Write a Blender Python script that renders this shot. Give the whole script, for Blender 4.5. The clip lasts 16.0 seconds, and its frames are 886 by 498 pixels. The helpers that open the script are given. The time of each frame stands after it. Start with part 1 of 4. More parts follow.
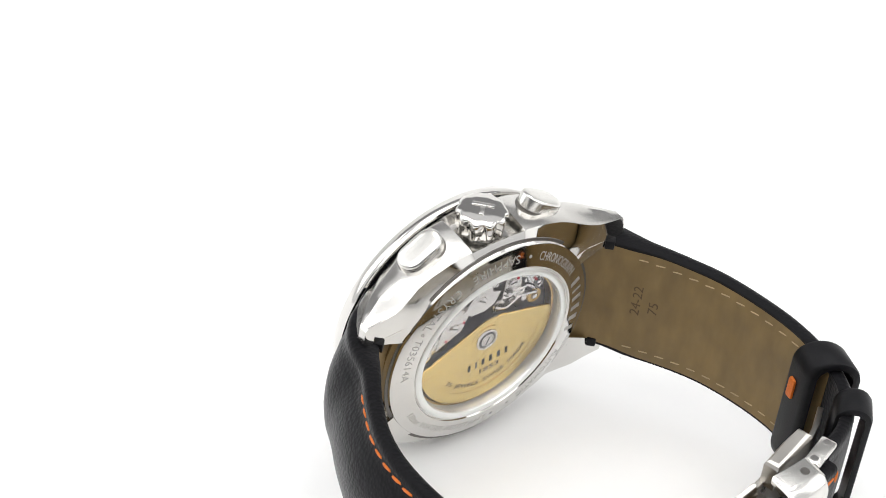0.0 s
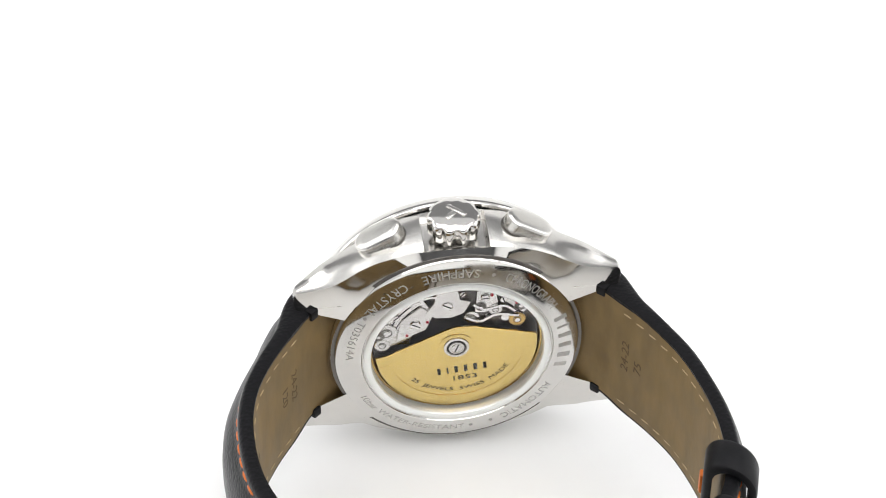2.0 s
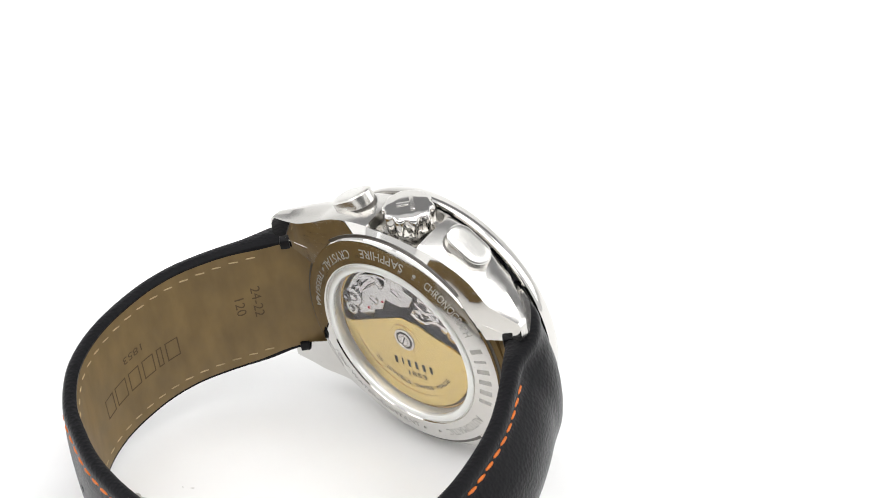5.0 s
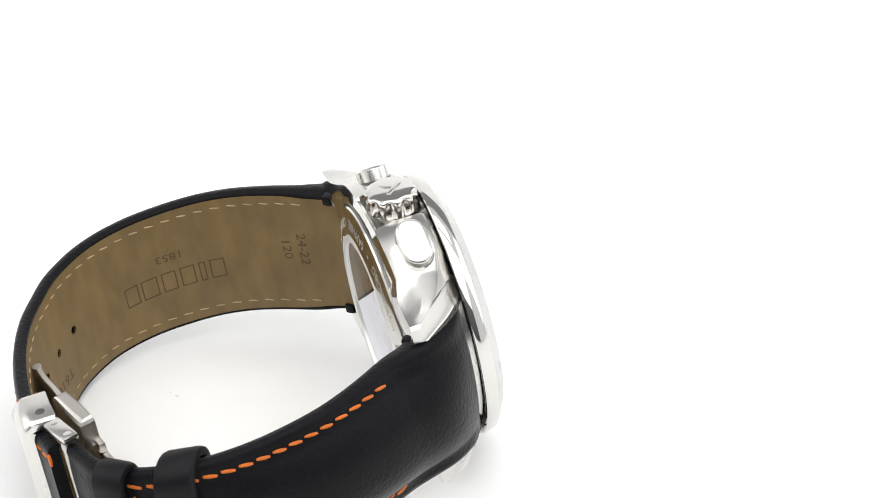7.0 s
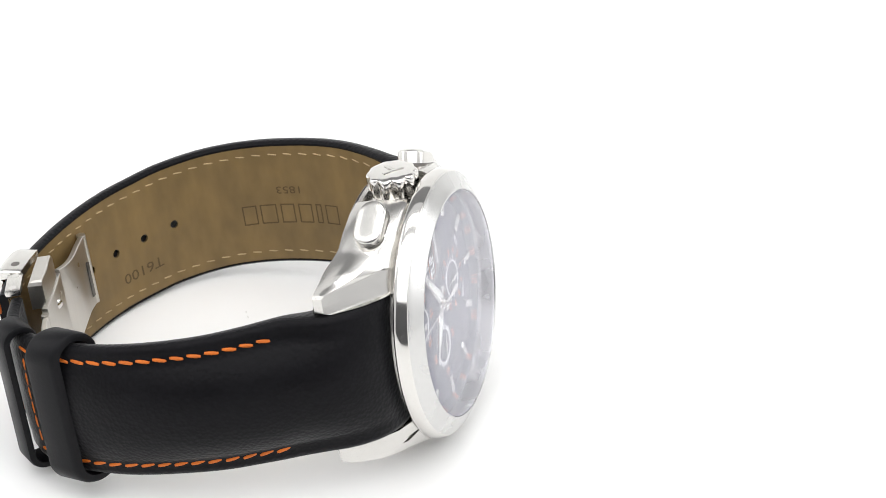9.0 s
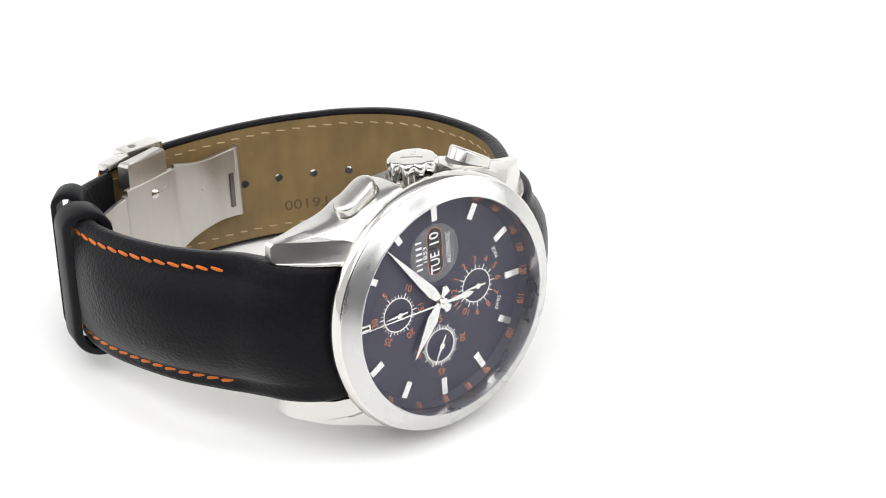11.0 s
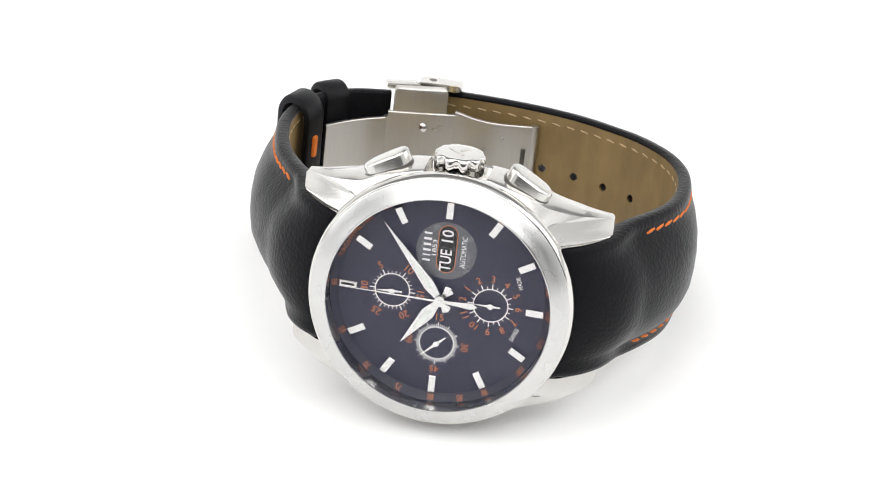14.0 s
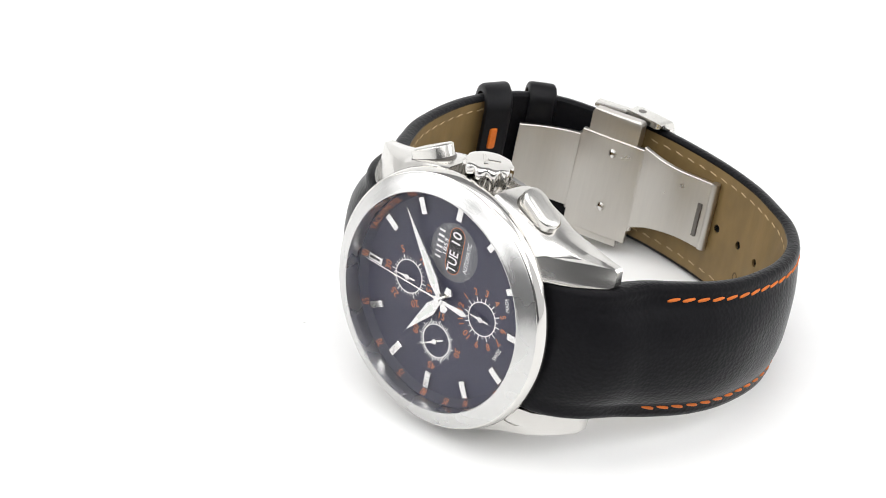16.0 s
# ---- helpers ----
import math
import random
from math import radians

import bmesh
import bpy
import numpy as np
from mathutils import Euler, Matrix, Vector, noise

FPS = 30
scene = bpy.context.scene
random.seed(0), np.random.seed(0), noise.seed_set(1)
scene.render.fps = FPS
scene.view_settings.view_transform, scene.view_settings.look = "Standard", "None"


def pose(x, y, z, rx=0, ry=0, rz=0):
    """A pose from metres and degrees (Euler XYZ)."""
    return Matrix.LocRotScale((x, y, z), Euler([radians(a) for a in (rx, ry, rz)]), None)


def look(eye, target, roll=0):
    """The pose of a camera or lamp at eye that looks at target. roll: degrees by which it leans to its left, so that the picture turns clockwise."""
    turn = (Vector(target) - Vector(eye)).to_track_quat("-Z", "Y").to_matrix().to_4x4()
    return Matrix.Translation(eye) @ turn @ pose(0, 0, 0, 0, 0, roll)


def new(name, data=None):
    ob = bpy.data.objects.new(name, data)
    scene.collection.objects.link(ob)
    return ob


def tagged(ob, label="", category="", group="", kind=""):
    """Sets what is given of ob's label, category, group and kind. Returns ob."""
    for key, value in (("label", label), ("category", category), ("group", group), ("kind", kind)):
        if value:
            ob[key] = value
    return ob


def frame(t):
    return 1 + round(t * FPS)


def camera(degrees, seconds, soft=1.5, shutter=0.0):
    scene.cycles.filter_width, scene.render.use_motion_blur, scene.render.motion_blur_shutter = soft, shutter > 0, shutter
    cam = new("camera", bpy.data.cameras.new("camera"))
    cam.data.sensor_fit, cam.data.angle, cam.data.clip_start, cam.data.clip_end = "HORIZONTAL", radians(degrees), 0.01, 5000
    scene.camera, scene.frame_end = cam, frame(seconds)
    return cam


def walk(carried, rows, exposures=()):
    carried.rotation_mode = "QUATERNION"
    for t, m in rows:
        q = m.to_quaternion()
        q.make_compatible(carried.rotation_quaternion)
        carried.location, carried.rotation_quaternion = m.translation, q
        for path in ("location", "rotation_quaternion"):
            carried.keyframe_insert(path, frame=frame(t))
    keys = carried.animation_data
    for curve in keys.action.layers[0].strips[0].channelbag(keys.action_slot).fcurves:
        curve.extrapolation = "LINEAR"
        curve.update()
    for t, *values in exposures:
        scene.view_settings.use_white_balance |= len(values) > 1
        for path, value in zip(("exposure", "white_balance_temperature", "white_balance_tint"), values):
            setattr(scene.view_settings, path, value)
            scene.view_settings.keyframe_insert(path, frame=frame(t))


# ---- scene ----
cam = camera(18.823, 16.0, soft=0.5)
cam.data.dof.use_dof, cam.data.dof.focus_distance, cam.data.dof.aperture_fstop = True, 0.412, 80.0

# Everything on the watch is drawn in millimetres in the watch's own frame:
# origin at the middle of the dial, X towards 6, Y towards the crown at 3, Z out of the dial.
MM = 0.001
LIFT = 0.02275
CAM_POSE = (pose(0, -0.34491, 0.23110 + LIFT) @ pose(0, 0, 0, 0, 0, 0.0672)
            @ pose(0, 0, 0, 90 - 32.714) @ pose(0, 0, 0, 0, 0, 1.7847))
walk(cam, [(0.0, CAM_POSE), (16.0, CAM_POSE)])
# The watch as it lies on the turntable, tipped back a little on its side.
LIE = pose(-0.000584, 0.000401, LIFT) @ pose(0, 0, 0, 0, 2.338) @ pose(0, 0, 0, 90 - 10.398)

# ---- light: a white sweep in a dim studio, softboxes at both sides and over the camera, one unseen fill added to whiten the sweep ----
world = bpy.data.worlds.new("studio")
world.use_nodes = True
scene.world = world
world.node_tree.nodes["Background"].inputs["Color"].default_value = (0.985, 0.99, 1.0, 1)
world.node_tree.nodes["Background"].inputs["Strength"].default_value = 0.86


def softbox(name, eye, target, size, size_y, power):
    lamp = bpy.data.lights.new(name, "AREA")
    lamp.shape, lamp.size, lamp.size_y, lamp.energy = "RECTANGLE", size, size_y, power
    ob = new(name, lamp)
    ob.matrix_world = look(eye, target)
    return ob


softbox("softbox_over_camera", (0.0, -0.45, 0.85), (0, 0.05, 0), 1.5, 1.0, 8.2)
softbox("softbox_side", (-0.75, 0.1, 0.45), (0, 0, 0.02), 0.6, 0.7, 2.0)
softbox("softbox_side", (0.75, 0.1, 0.45), (0, 0, 0.02), 0.6, 0.7, 2.0)
# added fill, out of view, that keeps the sweep white in reflections
softbox("sweep_fill", (0.0, 0.25, 1.1), (0, 0.75, 0.2), 0.9, 0.3, 3.0)


# ---- materials ----
def material(name, color, rough=0.5, metal=0.0, spread=0.0, grain=900.0, bump=0.0, bump_scale=1500.0, dirt=0.0,
             stretch=(1, 1, 1), kind="noise", ior=1.5, per_object=0.0):
    """A procedural material: colour varied at two scales, roughness by wear, fine relief."""
    mat = bpy.data.materials.new(name)
    mat.use_nodes = True
    nt = mat.node_tree
    nodes, link = nt.nodes, nt.links.new
    b = nodes["Principled BSDF"]
    b.inputs["Metallic"].default_value = metal
    b.inputs["Roughness"].default_value = rough
    b.inputs["IOR"].default_value = ior
    b.inputs["Base Color"].default_value = (*color, 1)
    tc = nodes.new("ShaderNodeTexCoord")
    mp = nodes.new("ShaderNodeMapping")
    mp.inputs["Scale"].default_value = stretch
    link(tc.outputs["Object"], mp.inputs["Vector"])
    if spread or dirt:
        fine = nodes.new("ShaderNodeTexNoise")
        fine.inputs["Scale"].default_value, fine.inputs["Detail"].default_value = grain, 4
        wide = nodes.new("ShaderNodeTexNoise")
        wide.inputs["Scale"].default_value, wide.inputs["Detail"].default_value = 120, 3
        link(mp.outputs[0], fine.inputs["Vector"]), link(tc.outputs["Object"], wide.inputs["Vector"])
        add = nodes.new("ShaderNodeMath")
        add.operation = "ADD"
        link(fine.outputs[0], add.inputs[0]), link(wide.outputs[0], add.inputs[1])
        rng = nodes.new("ShaderNodeMapRange")
        rng.inputs[1].default_value, rng.inputs[2].default_value = 0.7, 1.3
        rng.inputs[3].default_value, rng.inputs[4].default_value = 1 - spread, 1 + spread
        link(add.outputs[0], rng.inputs[0])
        mix = nodes.new("ShaderNodeVectorMath")
        mix.operation = "SCALE"
        mix.inputs[0].default_value = color
        link(rng.outputs[0], mix.inputs["Scale"])
        out = mix.outputs[0]
        if per_object:
            info = nodes.new("ShaderNodeObjectInfo")
            vary = nodes.new("ShaderNodeMapRange")
            vary.inputs[3].default_value, vary.inputs[4].default_value = 1 - per_object, 1 + per_object
            link(info.outputs["Random"], vary.inputs[0])
            again = nodes.new("ShaderNodeVectorMath")
            again.operation = "SCALE"
            link(out, again.inputs[0]), link(vary.outputs[0], again.inputs["Scale"])
            out = again.outputs[0]
        link(out, b.inputs["Base Color"])
        rr = nodes.new("ShaderNodeMapRange")
        rr.inputs[1].default_value, rr.inputs[2].default_value = 0.3, 0.7
        rr.inputs[3].default_value, rr.inputs[4].default_value = rough * (1 - dirt), min(1, rough * (1 + dirt))
        link(wide.outputs[0], rr.inputs[0]), link(rr.outputs[0], b.inputs["Roughness"])
    if bump:
        if kind == "voronoi":
            tex = nodes.new("ShaderNodeTexVoronoi")
            tex.inputs["Scale"].default_value = bump_scale
        else:
            tex = nodes.new("ShaderNodeTexNoise")
            tex.inputs["Scale"].default_value, tex.inputs["Detail"].default_value = bump_scale, 5
        link(mp.outputs[0], tex.inputs["Vector"])
        bp = nodes.new("ShaderNodeBump")
        bp.inputs["Strength"].default_value, bp.inputs["Distance"].default_value = bump, 0.0001
        link(tex.outputs[0], bp.inputs["Height"]), link(bp.outputs[0], b.inputs["Normal"])
    return mat


POLISHED = material("polished_steel", (0.67, 0.655, 0.63), 0.09, 1.0, 0.02, 700, dirt=0.5)
SATIN = material("satin_steel", (0.66, 0.645, 0.615), 0.24, 1.0, 0.05, 900, bump=0.05, bump_scale=1800, stretch=(0.15, 1, 1), dirt=0.2)
BEZEL_STEEL = material("bezel_steel", (0.60, 0.595, 0.585), 0.27, 1.0, 0.02, 900, bump=0.015, bump_scale=2600, dirt=0.2)
CASE_STEEL = material("case_steel", (0.63, 0.615, 0.59), 0.22, 1.0, 0.03, 900, bump=0.03, bump_scale=2500, stretch=(0.1, 1, 1), dirt=0.25)
BRUSHED = material("brushed_steel", (0.56, 0.537, 0.50), 0.32, 1.0, 0.03, 2600, bump=0.025, bump_scale=3000, stretch=(1, 0.06, 0.06), dirt=0.15)
ENGRAVED = material("engraved_steel", (0.52, 0.51, 0.49), 0.55, 1.0, 0.08, 2500, dirt=0.1)
# steel with shade put into its colour, for recesses, gaps and deep parts
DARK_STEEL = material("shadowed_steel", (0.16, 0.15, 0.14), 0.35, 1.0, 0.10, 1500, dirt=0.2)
LEATHER = material("black_leather", (0.0042, 0.0041, 0.0052), 0.45, 0.0, 0.25, 1400, bump=0.5, bump_scale=1600, dirt=0.15, kind="voronoi", ior=1.19)
LEATHER.node_tree.nodes["Principled BSDF"].inputs["Sheen Weight"].default_value = 0.23
LEATHER.node_tree.nodes["Principled BSDF"].inputs["Sheen Roughness"].default_value = 0.35
LEATHER_EDGE = material("black_leather_edge", (0.0055, 0.0054, 0.0065), 0.42, 0.0, 0.2, 1400, bump=0.15, bump_scale=2500, dirt=0.15, ior=1.24)
LINING = material("tan_leather_lining", (0.185, 0.120, 0.043), 0.6, 0.0, 0.17, 420, bump=0.3, bump_scale=900, dirt=0.1, stretch=(1, 0.35, 1))
PRESSED = material("pressed_leather", (0.085, 0.054, 0.020), 0.7, 0.0, 0.12, 900)
ORANGE = material("orange_thread", (0.58, 0.130, 0.006), 0.6, 0.0, 0.18, 3000, bump=0.5, bump_scale=5000, per_object=0.08)
CREAM = material("cream_thread", (0.42, 0.31, 0.165), 0.7, 0.0, 0.15, 3000, bump=0.4, bump_scale=5000, per_object=0.1)
DIAL = material("dark_navy_dial", (0.021, 0.0205, 0.046), 0.4, 0.0, 0.02, 300)
DIAL_RING = material("dark_navy_flange", (0.018, 0.0185, 0.038), 0.5, 0.0, 0.02, 300)
WHITE_PRINT = material("white_print", (0.80, 0.80, 0.78), 0.5, 0.0, 0.03, 3000)
ORANGE_PRINT = material("orange_red_print", (0.56, 0.185, 0.075), 0.5, 0.0, 0.06, 3000)
SMOKED = material("smoked_window", (0.115, 0.115, 0.125), 0.35, 0.0, 0.15, 700, dirt=0.2)
GHOST = material("ghost_numerals", (0.2, 0.2, 0.21), 0.5, 0.0, 0.05, 3000)
BLACK_PRINT = material("black_print", (0.012, 0.011, 0.010), 0.5, 0.0, 0.05, 3000)
LUME = material("white_lume", (0.74, 0.76, 0.70), 0.55, 0.0, 0.03, 3000)
HAND_STEEL = material("polished_hand_steel", (0.76, 0.75, 0.72), 0.2, 1.0, 0.02, 2000, dirt=0.2)
GOLD = material("gilt_rotor", (0.72, 0.54, 0.19), 0.24, 1.0, 0.05, 2500, bump=0.05, bump_scale=4000, stretch=(1, 0.08, 1), dirt=0.15)
BRASS = material("brass_gear", (0.62, 0.42, 0.15), 0.3, 1.0, 0.08, 2500)
RUBY = material("ruby_jewel", (0.55, 0.05, 0.07), 0.15, 0.0, 0.05, 3000)
BLUE_DARK = material("dark_gap", (0.012, 0.011, 0.010), 0.6, 0.0, 0.1, 2000)
TABLE = material("white_table", (0.86, 0.858, 0.85), 0.55, 0.0, 0.008, 60, bump=0.02, bump_scale=900)
RIM = material("frosted_glass_rim", (0.88, 0.89, 0.87), 0.35, 0.6, 0.02, 900)
DUST = material("pale_dust", (0.68, 0.67, 0.65), 0.8, 0.0, 0.1, 3000)
DARK_PANEL = material("dark_panel_paint", (0.13, 0.13, 0.134), 0.75, 0.0, 0.06, 40)
CEILING = material("ceiling_paint", (0.34, 0.34, 0.345), 0.7, 0.0, 0.06, 40)

# coated glass: clear when faced, mirror-like at a grazing look
GLASS = bpy.data.materials.new("coated_sapphire_glass")
GLASS.use_nodes = True
_n, _l = GLASS.node_tree.nodes, GLASS.node_tree.links.new
_n.remove(_n["Principled BSDF"])
_clear, _gloss, _mix = _n.new("ShaderNodeBsdfTransparent"), _n.new("ShaderNodeBsdfGlossy"), _n.new("ShaderNodeMixShader")
_clear.inputs["Color"].default_value = (0.985, 0.985, 0.992, 1)
_gloss.inputs["Roughness"].default_value = 0.01
_gloss.inputs["Color"].default_value = (0.95, 0.95, 1.0, 1)
_facing = _n.new("ShaderNodeLayerWeight")
_facing.inputs["Blend"].default_value = 0.5
_pow, _mad = _n.new("ShaderNodeMath"), _n.new("ShaderNodeMath")
_pow.operation, _pow.inputs[1].default_value = "POWER", 4.6
_mad.operation, _mad.inputs[1].default_value, _mad.inputs[2].default_value = "MULTIPLY_ADD", 1.4, 0.008
_mad.use_clamp = True
_l(_facing.outputs["Facing"], _pow.inputs[0]), _l(_pow.outputs[0], _mad.inputs[0]), _l(_mad.outputs[0], _mix.inputs[0])
_l(_clear.outputs[0], _mix.inputs[1]), _l(_gloss.outputs[0], _mix.inputs[2])
_l(_mix.outputs[0], _n["Material Output"].inputs["Surface"])


# ---- building helpers ----
def part(name, bm, mat, parent, label="", m=None, smooth=35, kind=""):
    """Link a bmesh drawn in millimetres as one mesh object under a thing or a part."""
    me = bm
    if isinstance(bm, bmesh.types.BMesh):
        me = bpy.data.meshes.new(name)
        bmesh.ops.scale(bm, vec=(MM, MM, MM), verts=bm.verts)
        bm.normal_update()
        for f in bm.faces:
            f.smooth = smooth > 0
        for e in bm.edges:
            e.smooth = len(e.link_faces) == 2 and e.calc_face_angle(0) < radians(smooth)
        bm.to_mesh(me)
        bm.free()
    if mat is not None and not me.materials:
        me.materials.append(mat)
    ob = new(name, me)
    ob.parent = parent
    if m is not None:
        m = m.copy()
        m.translation *= MM
    top = parent is not None and parent.parent is None
    ob.matrix_basis = (LIE if top else Matrix()) @ (m or Matrix())
    return tagged(ob, label, kind=kind)


def loft(loops, closed=True, cap=(True, True)):
    """A skin over loops of equally many points."""
    bm = bmesh.new()
    rings = [[bm.verts.new(p) for p in lp] for lp in loops]
    n = len(rings[0])
    for a, b in zip(rings, rings[1:]):
        for i in range(n if closed else n - 1):
            j = (i + 1) % n
            bm.faces.new((a[i], a[j], b[j], b[i]))
    if cap[0]:
        bm.faces.new(rings[0][::-1])
    if cap[1]:
        bm.faces.new(rings[-1])
    bmesh.ops.recalc_face_normals(bm, faces=bm.faces)
    return bm


def lathe(profile, seg=96, closed=True, axis="z"):
    """A profile of (radius, height) turned about the axis; closed: the profile is a ring."""
    bm = bmesh.new()
    rings = []
    for r, h in profile:
        if r < 1e-6:
            rings.append([bm.verts.new((0, 0, h))])
        else:
            rings.append([bm.verts.new((r * math.cos(2 * math.pi * k / seg), r * math.sin(2 * math.pi * k / seg), h)) for k in range(seg)])
    pairs = list(zip(rings, rings[1:])) + ([(rings[-1], rings[0])] if closed else [])
    for a, b in pairs:
        for k in range(seg):
            q = (k + 1) % seg
            if len(a) == 1 and len(b) == 1:
                break
            if len(a) == 1:
                bm.faces.new((a[0], b[q], b[k]))
            elif len(b) == 1:
                bm.faces.new((a[k], a[q], b[0]))
            else:
                bm.faces.new((a[k], a[q], b[q], b[k]))
    bmesh.ops.recalc_face_normals(bm, faces=bm.faces)
    if axis == "y":
        bmesh.ops.transform(bm, matrix=Matrix.Rotation(radians(-90), 4, "X"), verts=bm.verts)
    return bm


def prism(outline, z0, z1, bevel=0.0):
    """A flat outline of (x, y) given thickness, with its upper edge bevelled by hand."""
    loops = [[(x, y, z0) for x, y in outline]]
    if bevel:
        c = Vector((sum(x for x, y in outline) / len(outline), sum(y for x, y in outline) / len(outline)))
        loops.append([(x, y, z1 - bevel) for x, y in outline])
        top = []
        for x, y in outline:
            d = Vector((x, y)) - c
            d = d * max(0.0, 1 - bevel / max(d.length, 1e-6))
            top.append((c.x + d.x, c.y + d.y, z1))
        loops.append(top)
    else:
        loops.append([(x, y, z1) for x, y in outline])
    return loft(loops)


def box(x0, x1, y0, y1, z0, z1, bevel=0.15):
    bm = bmesh.new()
    bmesh.ops.create_cube(bm, size=1)
    for v in bm.verts:
        v.co = ((x0 + x1) / 2 + v.co.x * (x1 - x0), (y0 + y1) / 2 + v.co.y * (y1 - y0), (z0 + z1) / 2 + v.co.z * (z1 - z0))
    if bevel:
        bmesh.ops.bevel(bm, geom=bm.edges[:], offset=bevel, segments=2, affect="EDGES", profile=0.6)
    return bm


def disc(r, z0, z1, seg=48):
    return lathe([(0, z0), (r, z0), (r, z1), (0, z1)], seg, closed=False)


def ring(r0, r1, z0, z1, seg=72):
    return lathe([(r0, z0), (r1, z0), (r1, z1), (r0, z1)], seg)


def join(*bms):
    out = bmesh.new()
    for bm in bms:
        me = bpy.data.meshes.new("joined")
        bm.to_mesh(me)
        bm.free()
        out.from_mesh(me)
        bpy.data.meshes.remove(me)
    return out


def moved(bm, m):
    bmesh.ops.transform(bm, matrix=m, verts=bm.verts)
    return bm


def curve(points, n):
    """n points, and arc lengths, evenly along a smooth line through the given ones."""
    P = [Vector((*p, 0.0)) if len(p) == 2 else Vector(p) for p in points]
    P = [P[0] * 2 - P[1], *P, P[-1] * 2 - P[-2]]
    dense = []
    for i in range(1, len(P) - 2):
        a, b, c, d = P[i - 1:i + 3]
        for k in range(24):
            t = k / 24
            dense.append(0.5 * (2 * b + (c - a) * t + (2 * a - 5 * b + 4 * c - d) * t * t + (3 * b - a - 3 * c + d) * t ** 3))
    dense.append(P[-2])
    s = [0.0]
    for a, b in zip(dense, dense[1:]):
        s.append(s[-1] + (b - a).length)
    out = []
    for k in range(n):
        want = s[-1] * k / (n - 1)
        i = min(max(1, int(np.searchsorted(s, want))), len(s) - 1)
        f = (want - s[i - 1]) / max(s[i] - s[i - 1], 1e-9)
        out.append(dense[i - 1].lerp(dense[i], f))
    return out, s[-1]


def lerp_table(table, s):
    """Value at s in a table of (s, value), on a smooth line through its rows."""
    n = len(table)
    if s >= table[-1][0]:
        return table[-1][1]
    i = max(k for k in range(n - 1) if table[k][0] <= max(s, table[0][0]))
    slopes = []
    for k in (i, i + 1):
        a, b = table[max(k - 1, 0)], table[min(k + 1, n - 1)]
        slopes.append((b[1] - a[1]) / (b[0] - a[0]))
    (x0, y0), (x1, y1) = table[i], table[i + 1]
    w = x1 - x0
    t = max(0.0, (s - x0) / w)
    return ((2 * t ** 3 - 3 * t * t + 1) * y0 + (t ** 3 - 2 * t * t + t) * w * slopes[0]
            + (-2 * t ** 3 + 3 * t * t) * y1 + (t ** 3 - t * t) * w * slopes[1])


def hour(a):
    """Turns what is drawn at 12 to the clock angle a, in degrees."""
    return pose(0, 0, 0, 0, 0, -a)


def at(x, y, z=0.0):
    return Matrix.Translation((x, y, z))


UP12 = pose(0, 0, 0, 0, 0, 90)     # lettering upright when 12 is at the top
BACK = pose(0, 0, 0, 0, 180, 0)    # lettering read from behind


def lettering(body, size, thick=0.02, bold=0.0):
    """A word as a mesh in millimetres, centred; bold: how far the strokes are fattened."""
    cu = bpy.data.curves.new("word", "FONT")
    cu.body, cu.size, cu.align_x, cu.align_y = body, size, "CENTER", "CENTER"
    cu.extrude, cu.resolution_u, cu.offset = thick, 3, bold * size
    tmp = bpy.data.objects.new("word", cu)
    me = bpy.data.meshes.new_from_object(tmp)
    bpy.data.objects.remove(tmp)
    bm = bmesh.new()
    bm.from_mesh(me)
    bpy.data.meshes.remove(me)
    return bm


def bars(widths, height, gap, thick=0.02):
    """A row of plain bars in place of a mark."""
    total = sum(widths) + gap * (len(widths) - 1)
    out, x = [], -total / 2
    for w in widths:
        out.append(box(x, x + w, -height / 2, height / 2, -thick, thick, 0))
        x += w + gap
    return join(*out)


def on_cone(bm, angle, r0, z0, rise, back=False, inward=False, lift=0.012):
    """Wrap a flat mark round a cone: its middle at the clock angle (seen from its own side) and radius r0, where the cone is z0 high and rises by rise per mm outwards."""
    for v in bm.verts:
        x, y, h = v.co
        r = r0 - y if inward else r0 + y
        a = radians(angle) + (-x if inward else x) / r0
        z = z0 + (r - r0) * rise
        if back:
            v.co = (-r * math.sin(a), r * math.cos(a), z - lift - h)
        else:
            v.co = (-r * math.cos(a), r * math.sin(a), z + lift + h)
    bmesh.ops.recalc_face_normals(bm, faces=bm.faces)
    return bm


# ---- the place: a white table that runs on to the horizon and up behind as a sweep ----
def build_table():
    # flat, then a wide curve upwards at the back
    prof = [(-3.0, 0.0), (0.45, 0.0)]
    for k in range(1, 13):
        a = radians(90 * k / 12)
        prof.append((0.45 + 0.5 * math.sin(a), 0.5 - 0.5 * math.cos(a)))
    prof.append((0.95, 0.75))
    loops = [[(x * 1000, y * 1000, z * 1000) for y, z in prof] + [(x * 1000, y * 1000 + 30, z * 1000 - 30) for y, z in prof[::-1]] for x in (-3.0, -1.0, 1.0, 3.0)]
    ob = part("ground", loft(loops), TABLE, None, "seamless matt white studio table top under the watch")
    ob.matrix_basis = Matrix()
    tagged(ob, category="table top", kind="structure")


build_table()
# unseen partial ceiling, added to grey what the crown top reflects
ceiling = part("ceiling", box(-3000, 3000, 1350, 4200, 2200, 2260, 0), CEILING, None, "unseen grey ceiling panel behind the white sweep, added to darken reflections")
ceiling.matrix_basis = Matrix()
tagged(ceiling, category="ceiling", kind="structure")
